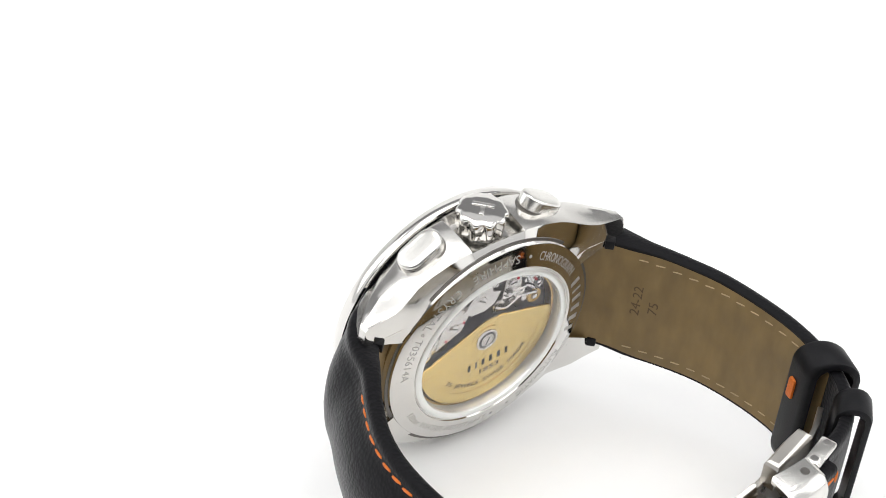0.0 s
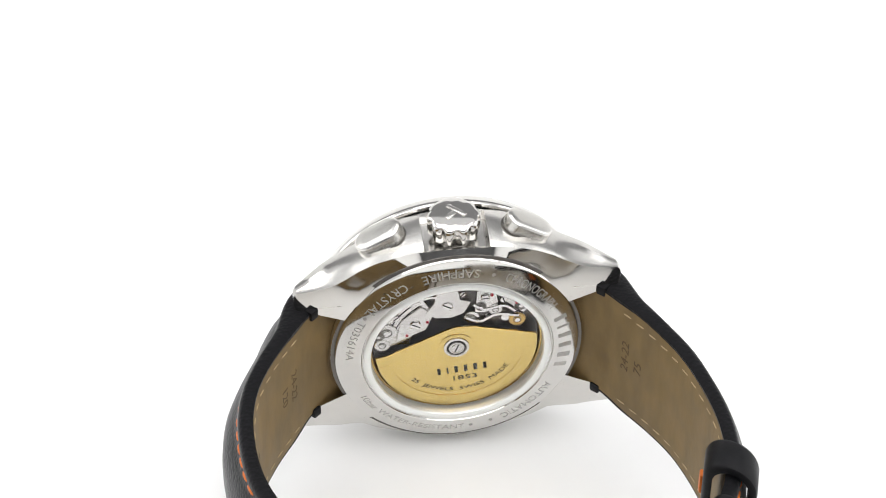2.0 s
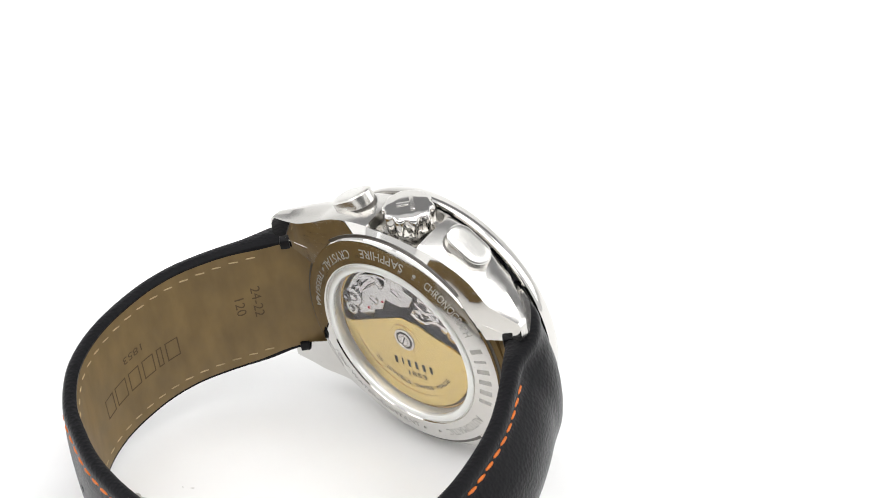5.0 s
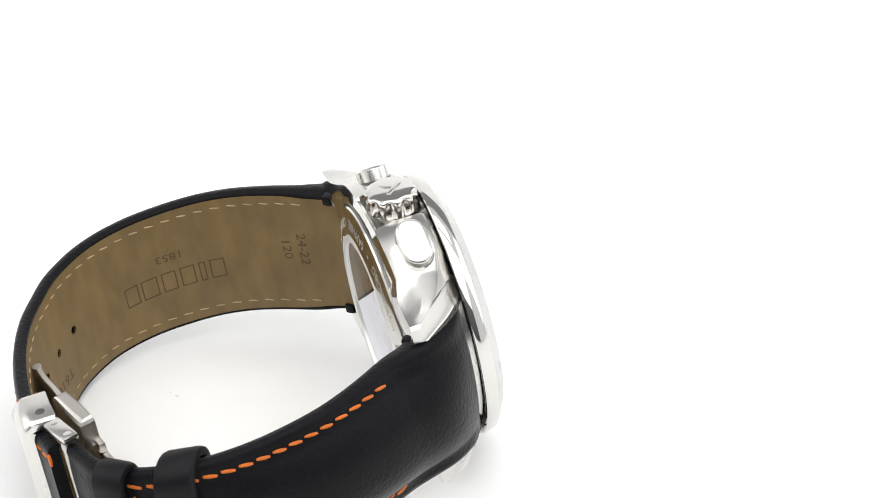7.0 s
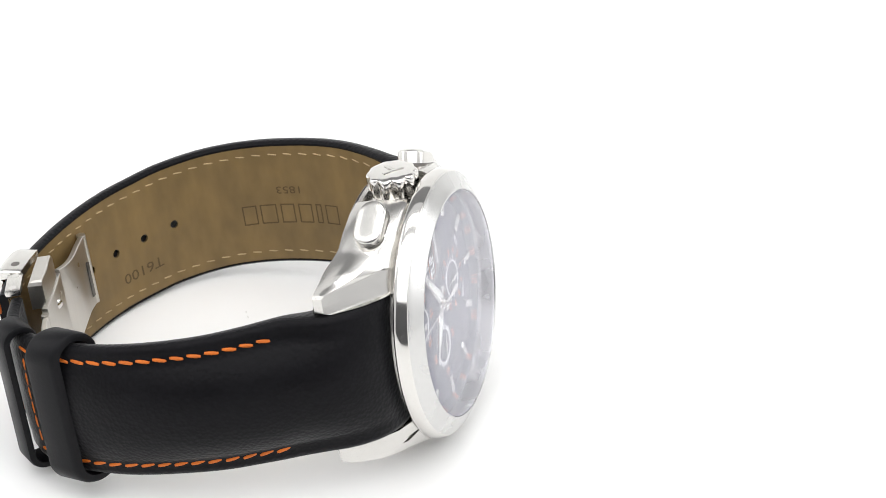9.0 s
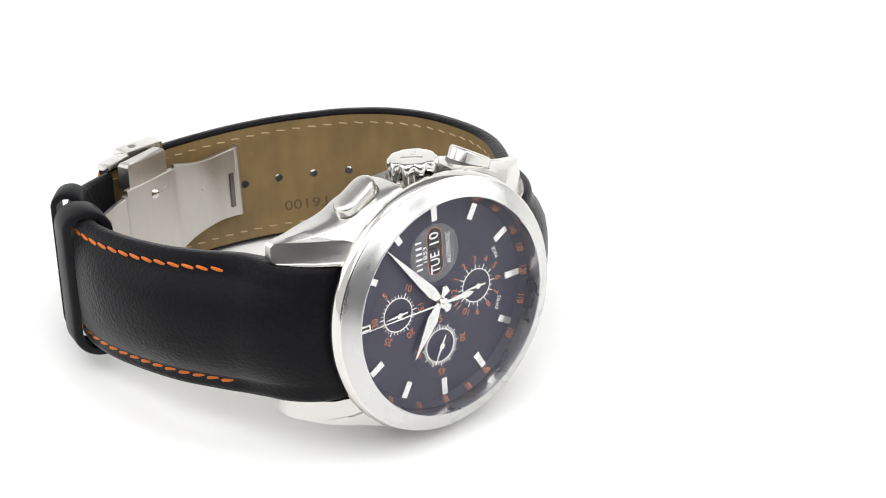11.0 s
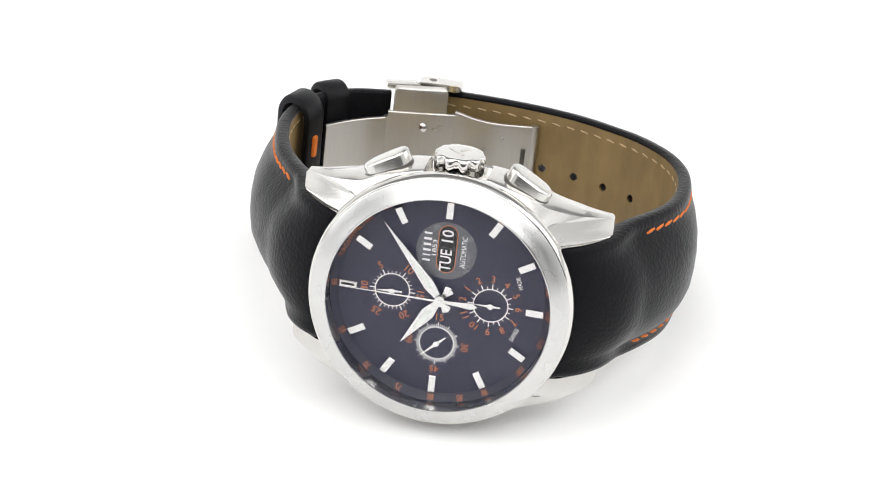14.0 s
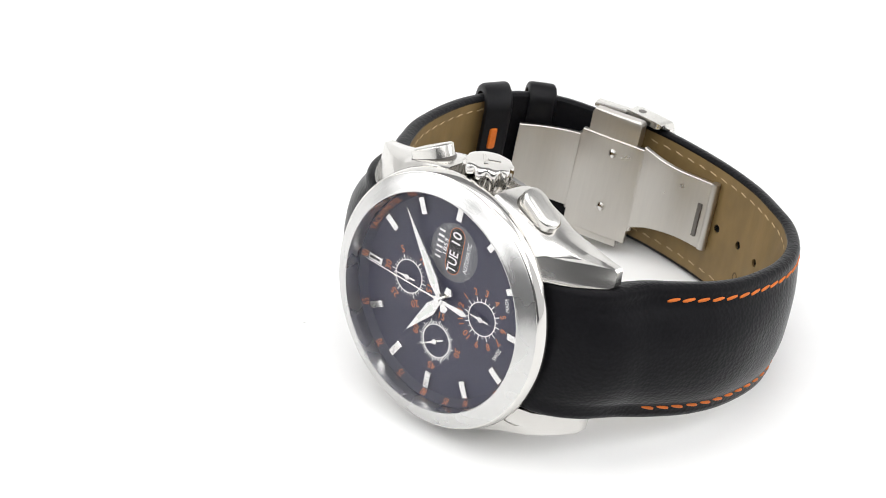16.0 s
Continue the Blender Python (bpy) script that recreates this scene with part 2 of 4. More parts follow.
# unseen free-standing panel, added so the steel and leather reflect something dark
wall = part("wall_south", box(-1500, 1500, -1700, -1600, 0, 1350, 0), DARK_PANEL, None, "unseen dark panel behind the camera, added to darken reflections in the steel")
wall.matrix_basis = Matrix()
tagged(wall, category="wall", kind="structure")

WATCH = new("wristwatch")
tagged(WATCH, "steel chronograph wristwatch, black leather strap, lying on a white table", "wristwatch")


# ---- case ----
def case_outline(k, sy, notch, drop=0.0):
    """The case seen from in front as (x, y, kind): kind 0 body, 1 outer side of a lug, 2 strap side of a lug."""
    pts = []
    yi, tip = 11.3, 24.6
    xg = math.sqrt(19.6 ** 2 - yi * yi)
    for sgn_y, sgn_x in ((1, 1), (1, -1), (-1, -1), (-1, 1)):
        d = drop if sgn_y < 0 else 0.0
        q = []
        for i in range(6):
            a = math.asin(yi / 19.6) * i / 5
            q.append((19.6 * math.cos(a), 19.6 * math.sin(a), 0))
        for f in (0.2, 0.4, 0.6, 0.8, 0.95):
            q.append((xg + (tip - xg) * f, yi, 2))
        q += [(tip, yi + 0.35, 2), (tip + 0.02, yi + 1.6, 1), (tip - 0.04, 14.0, 1), (tip - 0.45, 14.5 - 0.3 * d, 1)]
        p0, p1 = Vector((tip - 0.45, 14.5 - 0.3 * d)), Vector((18.8, 14.9 + 5 * k * (1 - k) if sgn_y > 0 else 16.8 - 1.6 * k - 0.9 * d))
        p2 = Vector((14.6, (16.6 + 0.8 * k if sgn_y > 0 else 17.4) * sy - d))
        for i in range(1, 9):
            t = i / 8
            v = p0 * (1 - t) ** 2 + p1 * 2 * t * (1 - t) + p2 * t * t
            q.append((v.x, v.y, 1))
        tail = [(12.2, 18.05 + 0.6 * k), (9.4, 19.15 + 0.4 * k), (7.2, 19.85 + 0.2 * k), (5.5, 20.25), (4.95, 20.3)]
        if sgn_y > 0:
            tail += [(4.75, 20.3 - notch * 0.5), (4.6, 20.3 - notch), (2.3, 20.45 - notch)]
            last = (0.0, 20.5 - notch)
        else:
            tail += [(3.9, 20.55), (2.8, 20.75), (1.4, 20.85)]
            last = (0.0, 20.9)
        q += [(x, y * sy - d * (0.4 + 0.04 * x), 0) for x, y in tail]
        last = (last[0], last[1] * sy - d * 0.4, 0)
        run = q + [last] if sgn_x == sgn_y else q[::-1][:-1]
        pts += [(x * sgn_x, y * sgn_y, kind) for x, y, kind in run]
    return pts


def shoulder(x, y, kind):
    """Height of the crisp edge between the front slopes and the flank."""
    if kind == 0 and abs(y) < 11.4:
        return -1.2
    strap_side = [(0, -0.9), (14, -0.9), (16.5, -1.0), (18, -1.3), (20, -2.6), (22.1, -4.9), (23.6, -7.1), (24.7, -9.0)]
    outer = [(0, -1.2), (9, -1.3), (12.2, -1.8), (14.6, -2.6), (16, -3.15), (17, -3.55), (18.4, -4.2), (20, -5.1), (22, -6.7), (23.5, -8.0), (24.7, -9.0)]
    return lerp_table(strap_side if kind == 2 else outer, abs(x))


def build_case():
    def in_to(x, y, r):
        """The point of the circle r that a front slope starts from."""
        h = math.hypot(x, y)
        w = min(1.0, max(0.0, (abs(x) - 15) / 6)) if abs(y) > 11.2 else 0.0
        rx, ry = x * r / h, y * r / h
        ly = min(abs(y), 14.6)
        lx = math.sqrt(r * r - ly * ly)
        return rx + (math.copysign(lx, x) - rx) * w, ry + (math.copysign(ly, y) - ry) * w

    edge = case_outline(0.1, 0.99, 1.2)
    zs = [shoulder(*p) for p in edge]
    crisp = [(x, y, z) for (x, y, _), z in zip(edge, zs)]
    top = [(*in_to(x, y, 20.1 if kind == 0 and abs(y) > 11.4 else 19.6), -0.5) for x, y, kind in edge]
    swell = []
    for (x, y, kind), a, b in zip(edge, top, crisp):
        m = (Vector(a) + Vector(b)) / 2
        swell.append((m.x, m.y, m.z + (0.0 if kind == 0 else 0.07 * (a[2] - b[2]))))
    flank = []
    for f, k, sy, notch, d in ((0.06, 0.15, 1.0, 1.7, 0.0), (0.35, 0.5, 1.004, 1.9, 0.0), (0.62, 0.85, 1.0, 1.9, 0.4), (0.86, 1.0, 0.988, 1.7, 0.9), (0.93, 1.0, 0.983, 0.5, 1.0), (1.0, 1.0, 0.975, 0.1, 1.2)):
        level = []
        for (x, y, kind), z in zip(case_outline(k, sy, notch, d), zs):
            back = -9.15 - (0.0 if kind == 0 else 1.15 * min(1.0, max(0.0, (abs(x) - 14.6) / 4)))
            level.append((x, y, z + (back - z) * f))
        flank.append(level)
    # a polished slope round the back, towards the screwed ring
    slope = []
    for (x, y, z), (_, _, kind) in zip(flank[-1], edge):
        if kind == 2:
            slope.append((x, y, -10.5))
        elif kind == 1:
            w = min(1.0, max(0.0, (abs(x) - 14.6) / 1.6))
            r = 19.0 / math.hypot(x, y)
            ly = max(11.4, abs(y) - 2.9)
            slope.append((x * (r + (0.985 - r) * w), y * r + (math.copysign(ly, y) - y * r) * w, -9.95 - 0.6 * w))
        else:
            r = min(1.0, 19.0 / math.hypot(x, y))
            slope.append((x * r, y * r, -9.95))

    def round_in(loop, r, z):
        return [(x * r / math.hypot(x, y), y * r / math.hypot(x, y), z) for x, y, _ in loop]

    # a seat for the dial in front, a hollow for the movement behind
    loops = [round_in(top, 17.45, -1.3), round_in(top, 17.55, -0.45), top, swell, crisp] + flank + [slope, round_in(slope, 13.5, -9.85), round_in(slope, 13.5, -7.5)]
    case = part("case", loft(loops), CASE_STEEL, WATCH, "satin and polished steel case with four lugs", smooth=22)
    # satin flanks; the slopes in front and behind are polished
    case.data.materials.append(POLISHED)
    n = len(edge)
    for f in case.data.polygons:
        band = min(v // n for v in f.vertices)
        f.material_index = 1 if band >= 4 + len(flank) else 0
    return case


CASE = build_case()
BEZEL = part("bezel", lathe([(17.6, 0.2), (20.4, -0.2), (20.5, 1.7), (20.42, 1.84), (20.3, 1.94), (19.2, 2.6), (18.1, 3.24), (17.95, 3.36), (17.8, 3.42), (17.64, 3.38), (17.6, 3.2)], 128),
             BEZEL_STEEL, WATCH, "smooth satin round steel bezel", smooth=30)
part("bezel_rim", lathe([(20.35, -0.4), (20.6, -0.45), (20.95, -0.35), (21.1, -0.05), (20.95, 0.7), (20.66, 1.68), (20.55, 1.8), (20.4, 1.84), (20.35, 1.6)], 128), POLISHED, BEZEL,
     "polished outer wall of the bezel", smooth=40)
CRYSTAL = part("crystal", lathe([(0, 3.62), (9, 3.58), (15.5, 3.48), (17.3, 3.38), (17.57, 3.28), (17.57, 2.2), (15.5, 2.25), (9, 2.4), (0, 2.45)], 96, closed=False),
               GLASS, WATCH, "clear sapphire crystal", smooth=60)
CRYSTAL.visible_shadow = False


CROWN_Z = -4.6


def build_crown():
    n = 10
    loops = []
    for y, r, depth in ((19.2, 2.6, 0), (19.9, 2.7, 0), (19.95, 3.5, 0.3), (20.3, 3.9, 0.5), (22.4, 4.05, 0.54), (22.95, 4.0, 0.46), (23.25, 3.85, 0.28), (23.4, 3.6, 0.08),
                        (23.5, 3.2, 0.0), (23.66, 1.8, 0.0), (23.7, 0.4, 0.0)):
        lp = []
        for k in range(n * 10):
            a = 2 * math.pi * k / (n * 10)
            w = 0.5 - 0.5 * math.cos(a * n)
            rr = r - depth * (w ** 1.6)
            lp.append((rr * math.cos(a), y - 0.6, CROWN_Z + rr * math.sin(a)))
        loops.append(lp)
    crown = part("crown", loft(loops), POLISHED, WATCH, "scalloped polished steel winding crown", smooth=40)
    mark = join(box(-1.7, 1.7, 23.5, 23.82, -3.6, -2.9, 0.1), box(-0.4, 0.4, 23.5, 23.82, -5.6, -3.6, 0.1))
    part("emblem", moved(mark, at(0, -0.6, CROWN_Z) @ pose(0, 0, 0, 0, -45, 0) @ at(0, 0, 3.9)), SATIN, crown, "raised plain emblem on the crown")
    part("stem_collar", moved(lathe([(0, 17.6), (2.5, 17.6), (2.5, 19.4), (0, 19.4)], 32, closed=False, axis="y"), at(0, 0, CROWN_Z)), DARK_STEEL, crown)


build_crown()


def racetrack(half, r, n=10):
    out = []
    for c, a0 in ((half - r, -90), (-(half - r), 90)):
        for k in range(n + 1):
            a = radians(a0 + 180 * k / n)
            out.append((c + r * math.cos(a), r * math.sin(a)))
    return out


def build_pusher(side):
    # drawn standing on the x-z plane, y outwards, then turned to the flank
    loops = []
    for y, g in ((-1.6, 0.0), (1.5, 0.0), (1.6, -0.03), (1.84, -0.28), (1.9, -0.42), (1.96, -1.3)):
        loops.append([(x, y + (0.10 * x * -1 if y > 0 else 0), z) for x, z in racetrack(3.85 + g, 2.25 + g)])
    m = at(side * 10.85, 18.65, -4.75) @ pose(0, 0, 0, 0, 0, -side * 25)
    bm = loft(loops)
    if side < 0:
        bmesh.ops.transform(bm, matrix=Matrix.Diagonal((-1, 1, 1, 1)), verts=bm.verts)
        bmesh.ops.reverse_faces(bm, faces=bm.faces)
    p = part("pusher", bm, SATIN, WATCH, "oblong satin steel chronograph pusher", m=m, smooth=30)
    seat = loft([[(x, -0.9, z) for x, z in racetrack(4.05, 2.45)], [(x, 0.12, z) for x, z in racetrack(4.0, 2.4)]])
    part("pusher_seat", seat, DARK_STEEL, p)


build_pusher(1)
build_pusher(-1)


# ---- strap ----
class Strap:
    """A strap half: its inner line in the x-z plane, its thickness along it, its width."""

    def __init__(self, inner, edge, middle, width, n=90):
        self.line, self.length = curve(inner, n)
        self.edge, self.middle, self.width, self.n = edge, middle, width, n
        self.dirs = []
        for i in range(n):
            d = (self.line[min(i + 1, n - 1)] - self.line[max(i - 1, 0)]).normalized()
            side = 1 if inner[1][0] > 0 else -1
            self.dirs.append(Vector((-d.y, d.x, 0)) * side)

    def frame_at(self, s):
        f = min(max(s / self.length, 0), 1) * (self.n - 1)
        i = min(int(f), self.n - 2)
        return self.line[i].lerp(self.line[i + 1], f - i), self.dirs[i].lerp(self.dirs[i + 1], f - i).normalized()

    def thick(self, s, y):
        e, m = lerp_table(self.edge, s), lerp_table(self.middle, s)
        w = lerp_table(self.width, s)
        u = min(1.0, abs(y) / (w - 2.2))
        return e + (m - e) * (1 - u ** 3) ** 1.3

    def point(self, s, y, h):
        p, d = self.frame_at(s)
        q = p + d * h
        return (q.x, y, q.y)

    def body(self):
        loops = []
        for i in range(self.n):
            s = self.length * i / (self.n - 1)
            w = lerp_table(self.width, s)
            lp = []
            for u in (-1, -0.97, -0.9, -0.8, -0.7, -0.55, -0.35, -0.12, 0.12, 0.35, 0.55, 0.7, 0.8, 0.9, 0.97, 1):
                y = u * w
                h = self.thick(s, y)
                drop = {1: 0.75, 0.97: 0.3, 0.9: 0.04, 0.8: 0.12}.get(round(abs(u), 2), 0)
                lp.append(self.point(s, y, h - drop))
            lp.append(self.point(s, w, 0.5))
            lp.append(self.point(s, w - 0.35, 0.06))
            lp.append(self.point(s, -w + 0.35, 0.06))
            lp.append(self.point(s, -w, 0.5))
            loops.append(lp)
        return loft(loops)

    def lining(self, end=None):
        loops = []
        for i in range(self.n):
            # the end next to the case is cut round
            f, stop = i / (self.n - 1), end or self.length
            w = lerp_table(self.width, stop * f) - 0.75
            lp = []
            for u, h in [(u, -0.06 + 0.1 * abs(u) ** 6) for u in (-1, -0.9, -0.75, -0.5, -0.25, 0, 0.25, 0.5, 0.75, 0.9, 1)] + [(1, 0.4), (-1, 0.4)]:
                s0 = math.sqrt(19.7 ** 2 - (u * 10.4) ** 2) - 14.4
                lp.append(self.point(s0 + (stop - s0) * f, u * w, h))
            loops.append(lp)
        return loft(loops)

    def thread(self, s, y, outer, dy=0.0):
        """The pose of one stitch."""
        a = Vector(self.point(s - 0.6, y, self.thick(s - 0.6, y) if outer else 0))
        b = Vector(self.point(s + 0.6, y + dy, self.thick(s + 0.6, y) if outer else 0))
        t = (b - a).normalized()
        nrm = Vector((self.frame_at(s)[1].x, 0, self.frame_at(s)[1].y)) * (1 if outer else -1)
        u = nrm.cross(t).normalized()
        m = Matrix((t, u, t.cross(u))).transposed().to_4x4()
        m.translation = (a + b) / 2 + nrm * (-0.12 if outer else 0.03)
        return m


def stitch_mesh(name, length, r, mat):
    loops = []
    for k in range(7):
        f = k / 6
        w = math.sin(math.pi * min(max(0.12 + 0.76 * f, 0), 1)) ** 0.5
        loops.append([((f - 0.5) * length, r * w * 1.15 * math.cos(2 * math.pi * j / 8), r * w * math.sin(2 * math.pi * j / 8)) for j in range(8)])
    bm = loft(loops)
    bmesh.ops.scale(bm, vec=(MM, MM, MM), verts=bm.verts)
    for f in bm.faces:
        f.smooth = True
    me = bpy.data.meshes.new(name)
    bm.to_mesh(me)
    bm.free()
    me.materials.append(mat)
    return me


OUTER_STITCH = stitch_mesh("stitch", 2.1, 0.28, ORANGE)
INNER_STITCH = stitch_mesh("stitch", 1.5, 0.115, CREAM)

S0 = 4.9   # length of the strap ends that sit inside the case
STRAP_LONG = Strap([(14.4, -8.2), (17.0, -8.3), (19.2, -8.9), (22.3, -11.2), (25.2, -15.5), (28.6, -20.8), (31.2, -26.5), (32.3, -33), (31.7, -41.5), (28.9, -48.8),
                    (23.9, -54.6), (18.9, -57.9), (12.8, -61.0), (5, -63.2), (-4, -64.3), (-12, -64.2), (-20, -62.6)],
                   [(0, 7.0), (3, 7.0), (7, 5.6), (11, 3.9), (15, 2.9), (27, 2.5), (50, 2.4), (125, 2.2)],
                   [(0, 7.2), (5, 7.4), (10, 7.3), (15, 6.5), (22, 5.7), (32, 4.9), (42, 3.9), (55, 2.9), (125, 2.2)],
                   [(0, 11.15), (9, 11.2), (14, 11.7), (20, 11.75), (34, 11.5), (70, 11.0), (125, 10.8)])
STRAP_SHORT = Strap([(-14.4, -8.2), (-17.0, -8.3), (-19.2, -8.9), (-22.0, -11.2), (-24.9, -15.6), (-28.0, -20.6), (-30.9, -26.6), (-32.9, -34), (-33.7, -41), (-33.0, -48),
                     (-30.6, -54), (-26.4, -58.0), (-20.5, -60.2)],
                    [(0, 7.0), (3, 7.0), (7, 5.6), (11, 3.9), (15, 2.9), (27, 2.5), (50, 2.4), (85, 1.8)],
                    [(0, 7.2), (5, 7.4), (10, 7.3), (15, 6.7), (22, 6.2), (32, 5.5), (42, 4.3), (55, 2.7), (85, 1.8)],
                    [(0, 11.15), (9, 11.2), (14, 11.6), (22, 11.4), (35, 11.1), (70, 10.8), (120, 10.6)])


def build_strap(st, label, start, end, inner_start, inner_end, cross):
    body = part("strap", st.body(), LEATHER, WATCH, label, smooth=50)
    lining = part("lining", st.lining(inner_end + 1 if cross else None), LINING, body, "smooth tan leather lining", smooth=50)
    for sgn in (-1, 1):
        s = start
        while s < end:
            y = sgn * (lerp_table(st.width, s) - 2.3)
            part("stitch", OUTER_STITCH, None, body, m=st.thread(s, y, True, 0.25 * sgn))
            s += 2.45
        s = inner_start
        while s < inner_end:
            y = sgn * (lerp_table(st.width, s) - 2.3)
            part("stitch", INNER_STITCH, None, lining, m=st.thread(s, y, False, 0.15))
            s += 2.75
    if cross:
        for k in range(6):
            y = -6.1 + 2.45 * k
            m = st.thread(end, y, True)
            part("stitch", OUTER_STITCH, None, body, m=m @ pose(0, 0, 0, 0, 0, 90))
    return body, lining


LONG_BODY, LONG_LINING = build_strap(STRAP_LONG, "black leather strap half with orange stitching and adjusting holes", S0 + 13.5, S0 + 105, S0 + 9.0, S0 + 100, False)
SHORT_BODY, SHORT_LINING = build_strap(STRAP_SHORT, "padded black leather strap half with orange stitching", S0 + 12.5, S0 + 49.5, S0 + 9.0, S0 + 44, True)


# ---- keepers: two leather loops standing off the short strap half ----
def loop_band(st, s, wide, out, inn, margin, thick, mat, label, slant=0.0):
    """A closed leather band round the strap at s; slant: how far its inner side is pulled towards the case."""
    y1 = lerp_table(st.width, s) + margin
    t = st.thick(s, 0)
    outline = []
    n = 14
    lo, hi = -inn, t + out
    r = min(4.4, (hi - lo) / 2 - 0.05)
    for cy, ch, a0 in ((y1 - r, hi - r, 0), (-(y1 - r), hi - r, 90), (-(y1 - r), lo + r, 180), (y1 - r, lo + r, 270)):
        for k in range(n + 1):
            a = radians(a0 + 90 * k / n)
            outline.append((cy + r * math.cos(a), ch + r * math.sin(a), math.cos(a), math.sin(a)))
    rings = []
    m = len(outline)
    prof = [(-wide / 2, 0.55), (-wide / 2 + 0.2, 0.18), (-wide / 2 + 0.7, 0.0), (wide / 2 - 0.7, 0.0), (wide / 2 - 0.2, 0.18), (wide / 2, 0.55), (wide / 2, thick), (-wide / 2, thick)]
    bm = bmesh.new()
    p, d = st.frame_at(s)
    t0, _ = st.frame_at(s - 1)
    t1, _ = st.frame_at(s + 1)
    tang = (t1 - t0).normalized()
    for y, h, ny, nh in outline:
        row = []
        for a, b in prof:
            yy, hh = y - ny * b, h - nh * b
            q = p + d * hh + tang * (a - slant * (hi - hh) / (hi - lo))
            row.append(bm.verts.new((q.x, yy, q.y)))
        rings.append(row)
    for i in range(m):
        a, b = rings[i], rings[(i + 1) % m]
        for k in range(len(prof)):
            q = (k + 1) % len(prof)
            bm.faces.new((a[k], a[q], b[q], b[k]))
    bmesh.ops.recalc_face_normals(bm, faces=bm.faces)
    return part("keeper", bm, mat, WATCH, label, smooth=40)


FIXED_KEEPER = loop_band(STRAP_SHORT, S0 + 44.2, 5.6, 1.5, 3.0, 1.8, 1.3, LEATHER_EDGE, "fixed black leather keeper loop with an orange tack", 2.6)
LOOSE_KEEPER = loop_band(STRAP_SHORT, S0 + 51.7, 5.0, 2.3, 0.9, 1.5, 1.1, LEATHER_EDGE, "loose empty black leather keeper loop")
part("tack", box(-0.75, 0.75, -1.9, 1.9, -0.4, 0.4, 0.38), ORANGE, FIXED_KEEPER, "orange thread tack",
     m=Matrix.Translation(STRAP_SHORT.point(S0 + 40.6, 4.4, -2.85)) @ pose(0, 0, 0, 0, 80, 0))


# ---- folding clasp ----
def plate(points, low, high, thick, n=16):
    """A bent sheet along points of the x-z plane; low and high: its edges, a number or a table along it from 0 to 1."""
    line, _ = curve(points, n)
    loops = []
    for i in range(n):
        y0, y1 = [lerp_table(e, i / (n - 1)) if isinstance(e, list) else e for e in (low, high)]
        d = (line[min(i + 1, n - 1)] - line[max(i - 1, 0)]).normalized()
        nr = Vector((-d.y, d.x, 0))
        a, b = line[i] + nr * thick / 2, line[i] - nr * thick / 2
        c = min(0.12, thick * 0.3)
        a2, b2 = line[i] + nr * (thick / 2 - c), line[i] - nr * (thick / 2 - c)
        loops.append([(a.x, y0 + c, a.y), (a.x, y1 - c, a.y), (a2.x, y1, a2.y), (b2.x, y1, b2.y), (b.x, y1 - c, b.y), (b.x, y0 + c, b.y), (b2.x, y0, b2.y), (a2.x, y0, a2.y)])
    return loft(loops)


